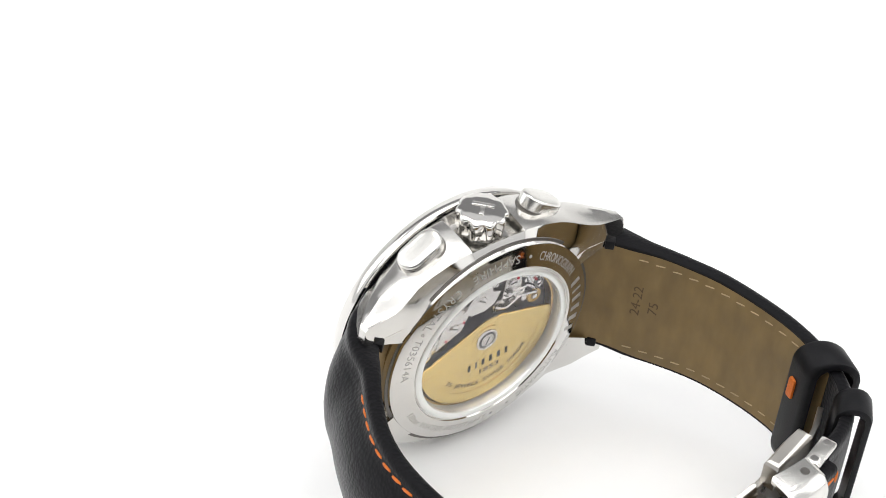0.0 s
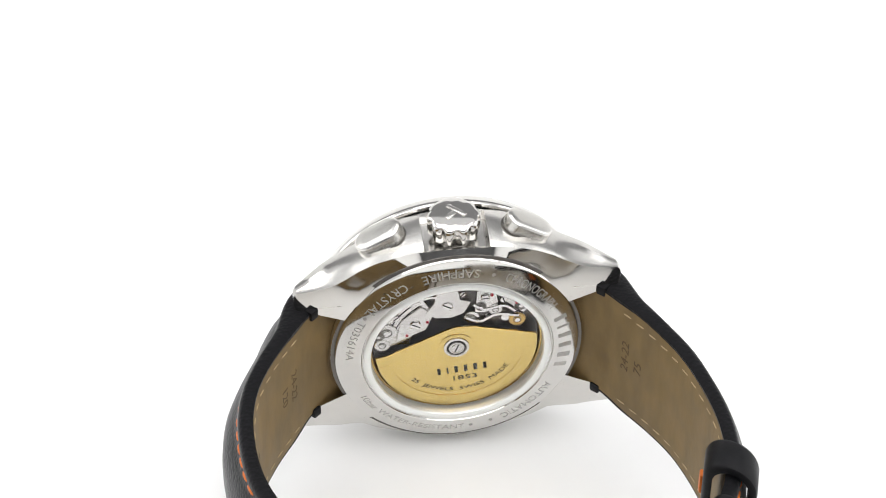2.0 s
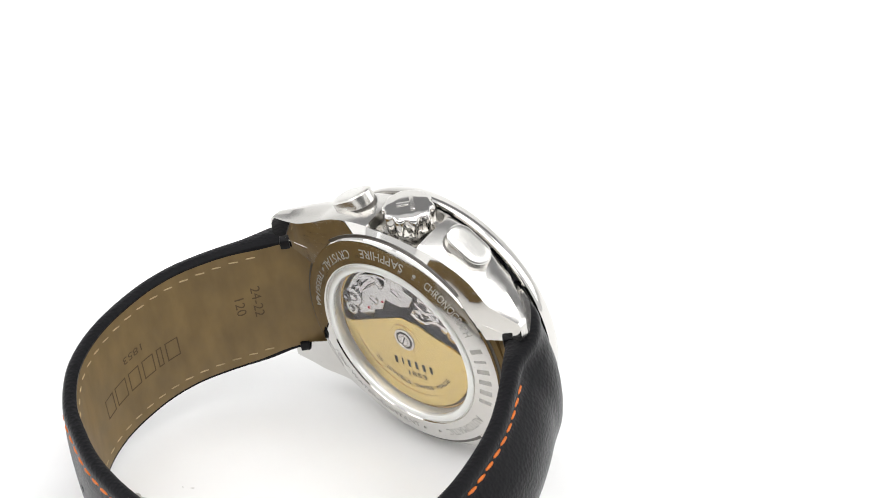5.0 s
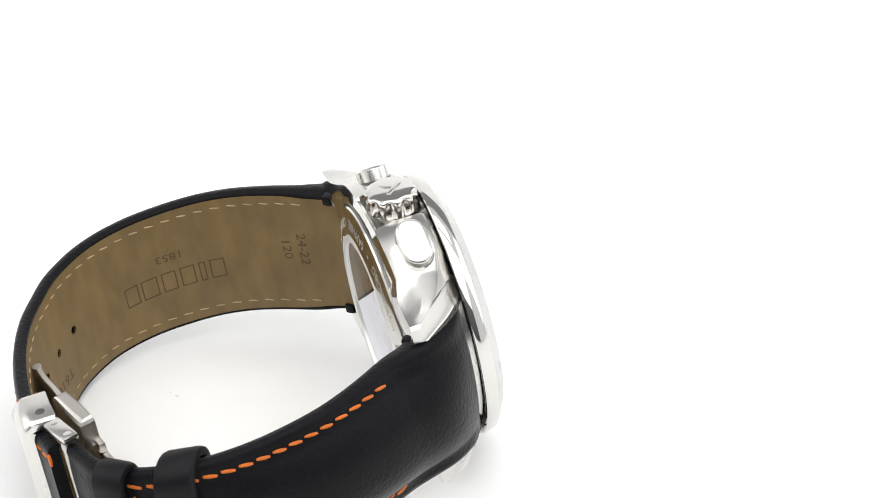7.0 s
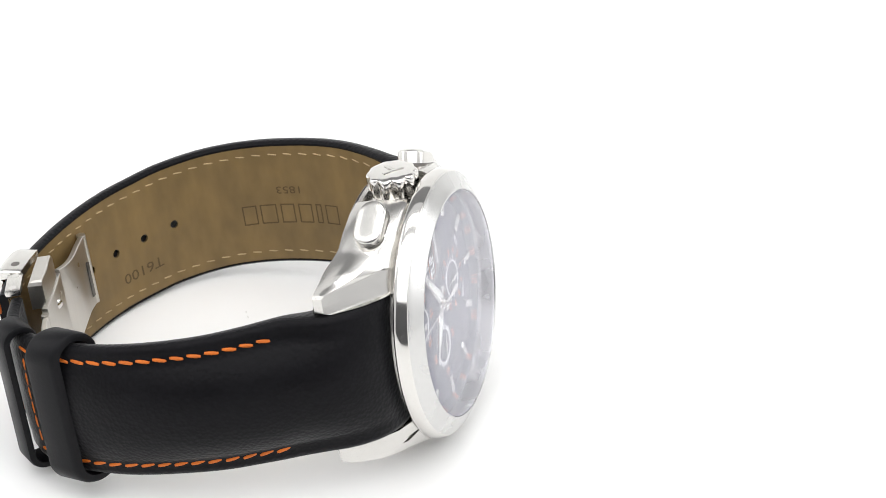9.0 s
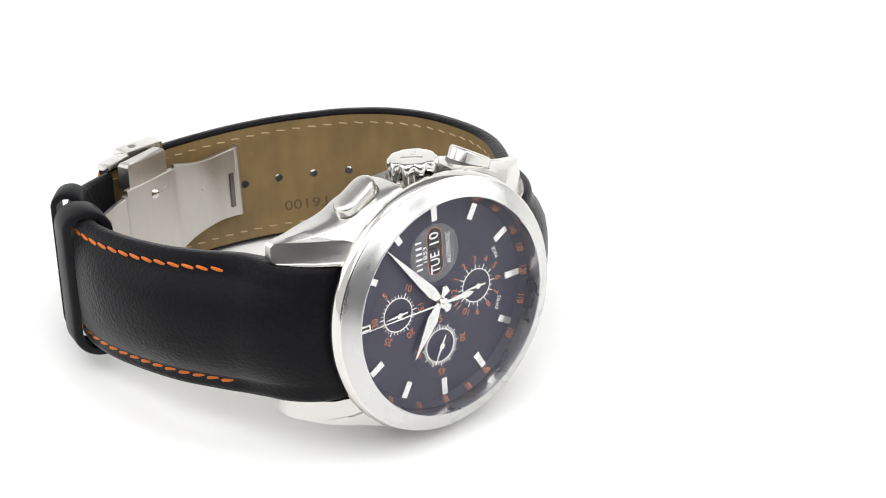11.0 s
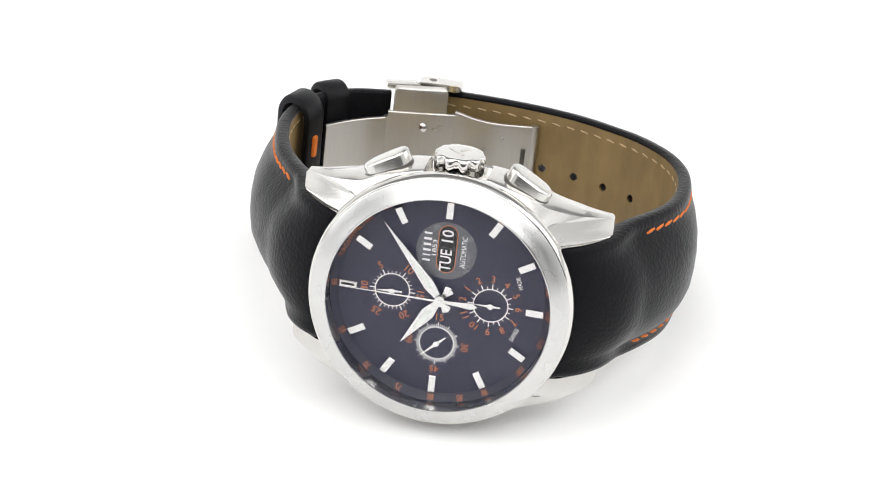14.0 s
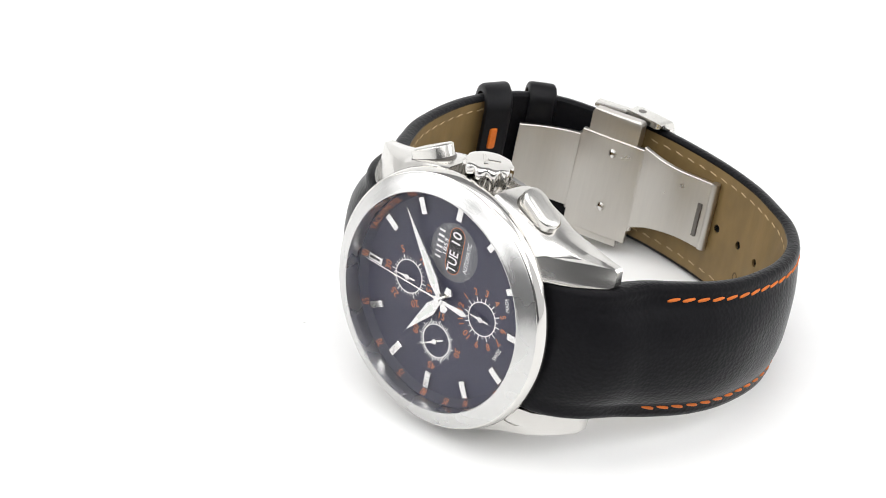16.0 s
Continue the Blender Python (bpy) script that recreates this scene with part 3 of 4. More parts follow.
def build_clasp():
    clasp = part("clasp", plate([(-20.3, -57.0), (-17, -57.7), (-13, -58.8), (-9.0, -60.0)], -9.6, 8.6, 1.0), BRUSHED, WATCH,
                 "brushed steel folding clasp", smooth=30)
    part("hinge_plate", plate([(-30.2, -51.6), (-27, -54.1), (-23.5, -56.0), (-20.4, -57.0)], -6.6, [(0, 6.2), (0.5, 6.8), (1, 7.4)], 0.9), BRUSHED, clasp, smooth=30)
    part("end_plate", plate([(-8.9, -60.0), (-6, -60.2), (-2, -60.8), (1.5, -61.6), (5.0, -62.2)], [(0, -6.4), (0.25, -4.9), (0.6, -4.2), (1, -4.6)], [(0, 9.2), (0.3, 8.2), (0.6, 7.8), (1, 7.8)], 0.9), BRUSHED, clasp, smooth=30)
    part("end_slot", box(3.1, 3.9, -2.6, 3.6, -61.7, -61.2, 0.05), DARK_STEEL, clasp)
    part("end_roll", moved(lathe([(0, -4.6), (0.75, -4.6), (0.75, 7.9), (0, 7.9)], 16, closed=False, axis="y"), at(5.1, 0, -62.3)), BRUSHED, clasp)
    for y in (6.0, -4.3):
        part("rivet", moved(lathe([(0, 0.35), (0.5, 0.3), (0.8, 0.05), (0.8, -0.4), (0, -0.4)], 24, closed=False), at(-14.2, y, -57.85) @ pose(0, 0, 0, 0, -15, 0)), POLISHED, clasp)
    for x0, z0 in ((-20.4, -57.0), (-8.95, -60.0)):
        part("hinge_pin", moved(lathe([(0, -7), (0.62, -7), (0.62, 7.6), (0, 7.6)], 16, closed=False, axis="y"), at(x0, 0, z0 - 0.1)), BRUSHED, clasp)
    # the middle leaf is a thick slab that stands up past the strap's edge
    for y0, y1 in ((8.2, 12.9), (-10.9, -9.2)):
        loops = []
        for y, g in ((y0, 0.0), (y1 - 0.7, 0.0), (y1 - 0.2, 0.25), (y1, 0.7)):
            loops.append([(x, y, z) for x, z in ((-19.3 + g, -57.0 - g * 0.5), (-15, -58.0 - g * 0.4), (-10.4 - g, -59.4 - g * 0.5), (-11.0 - g, -61.7 + g), (-15.6, -60.5 + g), (-19.9 + g, -59.3 + g))])
        part("side_wall", loft(loops), BRUSHED, clasp, smooth=20)
    # outer cover round the strap
    sec = [(12.9, -62.3)] + [(10.2 + 2.7 * math.cos(radians(a)), -65.2 - 2.7 * math.sin(radians(a))) for a in range(0, 91, 15)] + [(-10.6, -67.9), (-10.6, -66.8)]
    sec += [(10.0 + 1.7 * math.cos(radians(a)), -65.1 - 1.7 * math.sin(radians(a))) for a in range(90, -1, -15)] + [(11.7, -62.3)]
    loops = []
    for x, inset in ((-16.3, 0.9), (-16.1, 0.35), (-15.5, 0.0), (-12.4, 0.0), (-9.6, 0.0), (-9.0, 0.35), (-8.8, 0.9)):
        loops.append([(x, y + (-inset if z < -62.4 or y > 12 else inset) * 0.4, z - (x + 12.4) * 0.05 - 0.012 * (x + 12.4) ** 2 * (-1) + inset * 0.5 * (1 if z < -66 else -1)) for y, z in sec])
    cover = part("cover", loft(loops), SATIN, clasp, "rounded satin steel buckle cover", smooth=40)
    for y0, y1 in ((11.5, 12.9), (-10.6, -9.6)):
        part("link", moved(box(-3.0, 3.0, y0 - 0.1, y1 - 0.35, -1.3, 1.3, 0.5), at(-19.0, 0, -62.0) @ pose(0, 0, 0, 0, 20, 0)), SATIN, cover)
        yy = y1 if y1 > 0 else y0
        out = 1 if y1 > 0 else -1
        part("pin_hole", moved(lathe([(0, yy + 0.03), (0.7, yy + 0.03), (0.7, yy - 0.03), (0, yy - 0.03)], 20, closed=False, axis="y"), at(-14.0, 0, -64.0)), DARK_STEEL, cover)
        for x, z in ((-20.9, -61.3), (-17.2, -62.6)):
            part("screw", moved(lathe([(0, yy - 0.3), (0.62, yy - 0.32), (0.66, yy - 0.6), (0, yy - 0.6)], 20, closed=False, axis="y"), at(x, 0, z)), POLISHED, cover)


build_clasp()


# notches in the strap ends for the spring bars, and the bars
for side in (1, -1):
    bar = part("spring_bar", moved(lathe([(0, -11.2), (0.7, -11.2), (0.7, 11.2), (0, 11.2)], 20, closed=False, axis="y"), at(side * 21.6, 0, -8.6)), DARK_STEEL, WATCH, "steel spring bar in the lugs")
    for y0, y1 in ((9.7, 11.35), (-11.35, -9.7)):
        part("bar_notch", moved(box(-0.75, 0.75, y0, y1, -0.7, 0.9, 0.2), at(side * 22.0, 0, -10.6) @ pose(0, 0, 0, 0, side * 42, 0)), LEATHER_EDGE, bar)


# ---- dial ----
DZ = -0.5
DIAL_PLATE = part("dial", disc(17.5, -1.1, DZ, 96), DIAL, WATCH, "dark navy dial with orange numerals and white tracks")
part("flange", lathe([(17.58, 0.5), (17.45, 0.52), (16.35, DZ + 0.02), (16.35, -0.7), (17.58, -0.7)], 96), DIAL_RING, DIAL_PLATE, "sloped dark tachymeter ring")


def fitted(bm, width):
    """Squeeze a word to a width."""
    xs = [v.co.x for v in bm.verts]
    k = width / (max(xs) - min(xs))
    bmesh.ops.scale(bm, vec=(k, 1, 1), verts=bm.verts)
    return bm


def word(name, body, size, mat, parent, m, width=0.0, label="", thick=0.012, bold=0.012):
    bm = lettering(body, size, thick, bold)
    if width:
        fitted(bm, width)
    return part(name, bm, mat, parent, label, m=m, smooth=0)


def build_index():
    out = [(-16.25, -0.58), (-13.35, -0.58), (-13.35, 0.58), (-16.25, 0.58)]
    return prism(out, DZ, 0.02, 0.14)


first = part("hour_marker", build_index(), HAND_STEEL, DIAL_PLATE, "polished steel hour baton", m=hour(30), smooth=15)
for k in range(2, 13):
    part("hour_marker", first.data, None, DIAL_PLATE, "polished steel hour baton", m=hour(30 * k))
part("lume_strip", box(-15.85, -13.75, -0.2, 0.2, 0.015, 0.05, 0), BLACK_PRINT, DIAL_PLATE)


def radial_ticks(angles, r0, r1, w, z):
    bm = bmesh.new()
    for a in angles:
        m = hour(a)
        vs = [bm.verts.new(m @ Vector((-r, y, zz))) for zz in (z, z + 0.02) for r, y in ((r0, -w), (r1, -w), (r1, w), (r0, w))]
        bm.faces.new(vs[4:]), bm.faces.new(vs[3::-1])
        for i in range(4):
            j = (i + 1) % 4
            bm.faces.new((vs[i], vs[j], vs[4 + j], vs[4 + i]))
    bmesh.ops.recalc_face_normals(bm, faces=bm.faces)
    return bm


def build_subdial(cx, cy, fine, coarse, numbers, size, hand_at):
    z = DZ + 0.03
    sub = part("subdial", lathe([(0, DZ - 0.1), (5.3, DZ - 0.1), (5.3, DZ + 0.02), (5.2, DZ + 0.03), (5.1, DZ + 0.012), (0, DZ + 0.012)], 64, closed=False), DIAL, DIAL_PLATE,
               "recessed counter with white track", m=at(cx, cy, 0))
    part("track_ring", ring(2.64, 2.82, z - 0.01, z + 0.015, 64), WHITE_PRINT, sub)
    part("fine_ticks", radial_ticks(fine, 2.74, 3.28, 0.058, z - 0.01), WHITE_PRINT, sub)
    part("long_ticks", radial_ticks(coarse, 2.74, 3.62, 0.085, z - 0.009), WHITE_PRINT, sub)
    for a, body in numbers:
        word("numeral", body, size * 1.08, ORANGE_PRINT, sub, hour(a) @ at(-4.4, 0, z) @ UP12, bold=0.0)
    if hand_at is not None:
        part("counter_hand", join(prism([(-3.0, 0.0), (-0.45, -0.2), (1.6, -0.13), (1.6, 0.13), (-0.45, 0.2)], DZ + 0.35, DZ + 0.45), disc(0.48, DZ + 0.1, DZ + 0.55, 20)),
             HAND_STEEL, sub, "short steel counter hand", m=hour(hand_at))


build_subdial(-7.8, 0, [12 * k for k in range(30)], [60 * k for k in range(6)], [(60 * k, str(5 * k if k else 30)) for k in range(6)], 1.55, 357)
build_subdial(7.8, 0, [15 * k for k in range(24)], [30 * k for k in range(12)], [(30 * k, str(k if k else 12)) for k in range(12)], 1.5, 0)
build_subdial(0, -7.8, [6 * k for k in range(60)], [30 * k for k in range(12)], [(90 * k, str(15 * k if k else 60)) for k in range(4)], 1.5, None)
SMALL_SECONDS = part("small_seconds_hand", join(prism([(-4.0, 0.0), (-0.45, -0.2), (1.9, -0.13), (1.9, 0.13), (-0.45, 0.2)], DZ + 0.35, DZ + 0.45), disc(0.48, DZ + 0.1, DZ + 0.55, 20)),
                     HAND_STEEL, WATCH, "slim steel small seconds hand", m=at(0, -7.8, 0))

# tachymeter scale on the sloped ring
for value in (60, 65, 70, 75, 80, 85, 90, 100, 110, 120, 130, 140, 160, 180, 200, 240, 300, 400):
    part("scale_numeral", on_cone(lettering(str(value), 1.12, 0.01), 360 * 60 / value % 360, 16.9, 0.014, 0.90), ORANGE_PRINT, DIAL_PLATE, smooth=0)
part("scale_title", on_cone(fitted(lettering("TACHYMETER", 1.05, 0.01), 8.6), 30, 16.9, 0.014, 0.90), ORANGE_PRINT, DIAL_PLATE, smooth=0)

# day and date under a smoked round window
WINDOW = part("smoked_window", moved(disc(4.75, DZ - 0.1, DZ + 0.02, 64), at(0, 7.95, 0)), SMOKED, DIAL_PLATE, "round smoked window over the day and date wheels")
for body, x, y, turn in (("WED", 3.3, 6.6, 8), ("MON", -3.6, 7.0, -10), ("8", 3.5, 10.4, 20), ("9", -1.6, 11.7, 10)):
    word("ghost_numeral", body, 1.7, GHOST, WINDOW, at(x, y, DZ + 0.026) @ pose(0, 0, 0, 0, 0, 90 + turn))
for r, y0, z, mat, name in ((1.52, 4.0, DZ + 0.032, ORANGE_PRINT, "window_outline"), (1.40, 3.88, DZ + 0.045, BLACK_PRINT, "date_aperture")):
    part(name, moved(prism([(b, a) for a, b in racetrack(y0, r, 14)], z - 0.02, z), at(0.1, 8.25, 0)), mat, WINDOW)
word("day", "TUE", 2.55, WHITE_PRINT, WINDOW, at(0.1, 6.35, DZ + 0.055) @ UP12, width=3.6, bold=0.012)
word("date", "10", 2.55, WHITE_PRINT, WINDOW, at(0.1, 10.25, DZ + 0.055) @ UP12, width=2.0, bold=0.012)
part("wheel_gap", box(-1.3, 1.5, 8.42, 8.5, DZ + 0.045, DZ + 0.06, 0), SMOKED, WINDOW)
part("maker_mark", bars([0.34, 0.22, 0.36, 0.36, 0.4, 0.34], 1.2, 0.56, 0.012), WHITE_PRINT, DIAL_PLATE, "plain white maker's bars", m=at(-3.05, 8.25, DZ + 0.05) @ UP12)
word("year", "1853", 1.0, WHITE_PRINT, DIAL_PLATE, at(-1.85, 8.15, DZ + 0.05) @ UP12, width=2.6, bold=0.005)
word("caption", "AUTOMATIC", 1.2, WHITE_PRINT, DIAL_PLATE, at(2.75, 8.15, DZ + 0.05) @ UP12, width=5.2, bold=0.0)
word("caption", "SWISS", 1.0, WHITE_PRINT, DIAL_PLATE, hour(199.7) @ at(-12.75, 0, DZ + 0.02) @ pose(0, 0, 0, 0, 0, -90), width=2.3, bold=0.0)
word("caption", "MADE", 1.0, WHITE_PRINT, DIAL_PLATE, hour(159.6) @ at(-12.75, 0, DZ + 0.02) @ pose(0, 0, 0, 0, 0, -90), width=2.1, bold=0.0)


# ---- hands ----
def hand_outline(length, wide, widest, tail, tail_wide):
    half = [(-length, 0.04), (-widest, wide), (-1.1, 0.62), (-0.2, 0.5), (tail * 0.55, 0.42), (tail, tail_wide), (tail + 0.45, 0.0)]
    return [(x, -y) for x, y in half] + [(x, y) for x, y in half[-2::-1]]


def build_hand(name, length, wide, widest, tail, tail_wide, slot, z, a, label):
    # two slopes meet along the middle
    out = hand_outline(length, wide, widest, tail, tail_wide)
    hand = part(name, prism(out, z, z + 0.22, 0.10), HAND_STEEL, WATCH, label, m=hour(a), smooth=12)
    r0, r1, w0, w1 = slot
    part("lume", prism([(-r1, -w1), (-r0, -w0), (-r0, w0), (-r1, w1)], z + 0.215, z + 0.245), LUME, hand, "white lume strip")


build_hand("hour_hand", 10.0, 1.12, 3.3, 2.2, 0.85, (2.6, 6.6, 0.48, 0.26), 0.15, 304.5, "broad pointed steel hour hand")
build_hand("minute_hand", 15.2, 1.0, 3.0, 1.9, 0.85, (2.6, 8.2, 0.42, 0.22), 0.55, 49.8, "long pointed steel minute hand")
SECONDS = part("chronograph_seconds_hand", join(prism([(-16.0, -0.06), (0, -0.17), (3.6, -0.42), (5.0, -0.55), (6.0, 0.0), (5.0, 0.55), (3.6, 0.42), (0, 0.17), (-16.0, 0.06)], 1.0, 1.12),
                                          disc(0.85, 0.9, 1.3, 28), disc(0.35, 1.3, 1.5, 20)),
               HAND_STEEL, WATCH, "thin steel chronograph seconds hand pointing at twelve", smooth=20)
part("hand_post", disc(0.6, DZ, 1.0, 20), HAND_STEEL, DIAL_PLATE)


# ---- case back: screwed ring, glass, movement ----
RING_BACK = part("case_back", lathe([(18.7, -9.3), (18.8, -10.1), (18.65, -10.4), (18.3, -10.58), (14.95, -11.35), (14.8, -11.3), (14.65, -11.1),
                                    (14.5, -11.1), (14.5, -9.4)], 128), POLISHED, WATCH, "polished steel case back ring with engraved lettering", smooth=20)
part("back_groove", ring(18.72, 19.3, -9.98, -9.85, 96), DARK_STEEL, RING_BACK)
part("glass_rim", lathe([(14.5, -11.0), (14.45, -11.25), (14.2, -11.42), (13.7, -11.42), (13.35, -11.3), (13.22, -11.0), (13.22, -9.4), (14.5, -9.4)], 128), RIM, RING_BACK,
     "pale rim of the display glass", smooth=40)
BACK_GLASS = part("back_crystal", lathe([(0, -11.05), (13.2, -11.05), (13.22, -11.0), (13.22, -10.55), (0, -10.55)], 96, closed=False), GLASS, RING_BACK, "clear display back glass")
BACK_GLASS.visible_shadow = False


CONE = dict(r0=16.6, z0=-10.971, rise=0.2299, back=True)
for body, b, inward, width, size in (("CHRONOGRAPH", 43.4, False, 10.2, 2.1), ("SAPPHIRE", -4.0, True, 8.7, 2.0), ("CRYSTAL", -41.5, True, 8.0, 2.0),
                                     ("AUTOMATIC", 137.5, False, 10.0, 2.0), ("10bar WATER-RESISTANT", 209.0, True, 19.0, 1.6)):
    part("engraved_word", on_cone(fitted(lettering(body, size, 0.008), width), b, inward=inward, **CONE), ENGRAVED, RING_BACK, "engraved lettering", smooth=0)
part("maker_mark", on_cone(bars([0.8, 0.45, 0.85, 0.85, 0.95, 0.8], 2.0, 1.25, 0.008), 88.0, **CONE), ENGRAVED, RING_BACK, "plain engraved maker's bars", smooth=0)
part("engraved_code", on_cone(fitted(lettering("T035614A", 1.7, 0.008), 8.2), -75, inward=True, **CONE), ENGRAVED, RING_BACK, "engraved code", smooth=0)
for b in (18.5, -58, 161, 172):
    part("engraved_dot", on_cone(disc(0.3, -0.008, 0.008, 16), b, **CONE), ENGRAVED, RING_BACK)

# movement, drawn as seen from behind: x to the right is minus X on the watch
FLIP = BACK
# base plate coloured dark to stand in for deep shade under the bridges
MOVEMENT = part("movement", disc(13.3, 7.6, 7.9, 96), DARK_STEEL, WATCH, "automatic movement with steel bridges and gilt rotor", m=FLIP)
part("movement_ring", lathe([(13.25, 7.9), (13.25, 9.35), (12.95, 9.35), (12.75, 8.6), (12.75, 7.9)], 96), BRASS, MOVEMENT, "gilt movement ring")


def arc_points(r, a0, a1, n=24):
    return [(r * math.cos(radians(a0 + (a1 - a0) * k / n)), r * math.sin(radians(a0 + (a1 - a0) * k / n))) for k in range(n + 1)]


def build_bridge(outline, z0, z1, mat=SATIN):
    return part("bridge", prism(outline, z0, z1, 0.08), mat, MOVEMENT, "steel bridge", smooth=20)


build_bridge(arc_points(11.6, 178, 118) + arc_points(7.0, 118, 178), 8.2, 8.75)
build_bridge(arc_points(12.4, 172, 126) + arc_points(12.0, 126, 172), 8.2, 8.95, HAND_STEEL)
for r0, r1, a0, a1 in ((11.75, 11.95, 176, 128), (10.7, 10.9, 177, 130), (9.9, 10.05, 170, 124)):
    part("groove", prism(arc_points(r1, a0, a1) + arc_points(r0, a1, a0), 8.7, 8.78), BLUE_DARK, MOVEMENT)
build_bridge([(-9.2, 1.2), (-4.6, 3.4), (-3.4, 6.6), (-5.4, 8.2), (-8.4, 5.6)], 8.3, 9.0)
build_bridge([(-4.6, 7.0), (-3.2, 5.7), (-0.6, 5.6), (1.2, 6.4), (2.2, 8.6), (0.6, 9.2), (0.2, 11.2), (-3.0, 11.4), (-3.4, 8.8)], 8.3, 9.1)
build_bridge([(2.8, 6.2), (4.6, 6.0), (6.4, 8.0), (6.0, 10.4), (3.2, 11.2)], 8.3, 8.95)
build_bridge([(7.2, 8.2), (10.4, 5.2), (11.2, 6.2), (8.2, 9.4)], 8.2, 8.8)
build_bridge([(-2.6, 11.7), (2.2, 11.7), (2.2, 12.3), (-2.6, 12.3)], 8.4, 9.1, DARK_STEEL)


def build_gear(x, y, r, teeth, z, mat):
    out = []
    for k in range(teeth * 4):
        a = 2 * math.pi * k / (teeth * 4)
        rr = r if k % 4 in (1, 2) else r * 0.9
        out.append((rr * math.cos(a), rr * math.sin(a)))
    g = part("gear", prism(out, z, z + 0.25), mat, MOVEMENT, m=at(x, y, 0), smooth=20)
    part("hub", disc(r * 0.3, z + 0.2, z + 0.45, 20), POLISHED, g)
    part("jewel", lathe([(r * 0.42, z + 0.25), (r * 0.5, z + 0.25), (r * 0.5, z + 0.32), (r * 0.42, z + 0.32)], 24), DARK_STEEL, g)


for x, y, r, n, z, mat in ((4.9, 5.2, 1.7, 22, 8.4, DARK_STEEL), (7.6, 4.4, 2.2, 30, 8.3, DARK_STEEL), (9.4, 4.0, 1.3, 18, 8.7, BRASS), (2.4, 5.0, 1.2, 18, 8.5, SATIN),
                           (-10.6, 3.4, 1.7, 24, 8.8, SATIN), (-11.3, 0.8, 1.2, 18, 8.8, SATIN), (6.0, 6.6, 1.1, 16, 8.8, SATIN), (9.9, 6.8, 1.0, 16, 8.6, DARK_STEEL),
                           (-11.9, 3.0, 1.0, 16, 9.0, DARK_STEEL), (3.8, 7.4, 0.8, 14, 8.9, DARK_STEEL)):
    build_gear(x, y, r, n, z, mat)
# springs and levers over the gears
for pts, w in (([(1.5, 5.4), (3.6, 4.4), (6.2, 5.6), (9.6, 5.0)], 0.22), ([(2.6, 8.0), (4.4, 6.8), (7.2, 7.4), (9.0, 6.0)], 0.2), ([(-9.8, 7.0), (-7.6, 9.0), (-4.4, 10.2), (-2.6, 10.0)], 0.2),
               ([(-10.8, 5.4), (-8.4, 8.2), (-5.6, 9.4)], 0.16), ([(5.4, 10.6), (7.0, 9.6), (8.6, 9.0)], 0.3)):
    line, _ = curve(pts, 14)
    left, right = [], []
    for i, q in enumerate(line):
        d = (line[min(i + 1, 13)] - line[max(i - 1, 0)]).normalized()
        left.append((q.x - d.y * w, q.y + d.x * w)), right.append((q.x + d.y * w, q.y - d.x * w))
    part("lever", prism(left + right[::-1], 9.0, 9.2), POLISHED, MOVEMENT, smooth=20)
for x, y, r in ((-6.2, 4.6, 0.85), (-1.4, 8.1, 0.85), (4.4, 9.2, 0.7), (-9.2, 6.4, 0.6), (7.2, 8.6, 0.6), (0.9, 10.4, 0.5), (10.2, 8.0, 0.5)):
    s = part("screw", lathe([(0, 8.9), (r, 8.9), (r, 9.15), (r - 0.1, 9.22), (0, 9.22)], 28, closed=False), POLISHED, MOVEMENT, m=at(x, y, 0), smooth=20)
    part("slot", box(-r * 0.85, r * 0.85, -0.09, 0.09, 9.2, 9.235, 0), BLUE_DARK, s, m=pose(0, 0, 0, 0, 0, 20 + 37 * x))
for x, y in ((-7.5, 2.5), (-4.4, 5.0), (5.4, 9.6), (9.2, 7.6)):
    part("jewel", lathe([(0, 8.9), (0.24, 8.9), (0.24, 9.06), (0.14, 9.06), (0.1, 9.02), (0, 9.02)], 20, closed=False), RUBY, MOVEMENT, m=at(x, y, 0))

ROTOR = part("rotor", prism([(-10.6, -0.9), (-1.6, 3.6), (-0.2, 4.1), (2.6, 4.0), (12.2, 1.5)] + arc_points(12.5, 5, -174, 60), 9.45, 9.8, 0.06), GOLD, WATCH,
             "gilt half-moon rotor with black lettering", m=FLIP, smooth=20)
part("rotor_weight", prism(arc_points(12.5, -6, -165, 60) + arc_points(10.6, -165, -6, 60), 9.79, 9.86, 0.03), GOLD, ROTOR, "raised gilt rim")
part("hub_plate", lathe([(0, 9.8), (2.75, 9.8), (2.75, 9.86), (2.65, 9.9), (0, 9.9)], 48, closed=False), GOLD, ROTOR, smooth=20)
part("bearing_ring", lathe([(0, 9.9), (2.0, 9.9), (1.95, 10.06), (1.6, 10.08), (1.55, 9.98), (0, 9.98)], 48, closed=False), POLISHED, ROTOR, "steel rotor bearing", smooth=20)
part("bearing_gap", ring(1.22, 1.5, 9.97, 9.995, 48), BLUE_DARK, ROTOR)
part("bearing_screw", lathe([(0, 9.98), (1.2, 9.98), (1.18, 10.12), (0.95, 10.16), (0.92, 10.08), (0.8, 10.08), (0.76, 10.2), (0, 10.2)], 48, closed=False), SATIN, ROTOR, "steel bearing screw", smooth=20)
part("slot", box(-0.8, 0.8, -0.1, 0.1, 10.19, 10.22, 0), BLUE_DARK, ROTOR, m=pose(0, 0, 0, 0, 0, 70))
TIP = pose(0, 0, 0, 0, 0, 6)
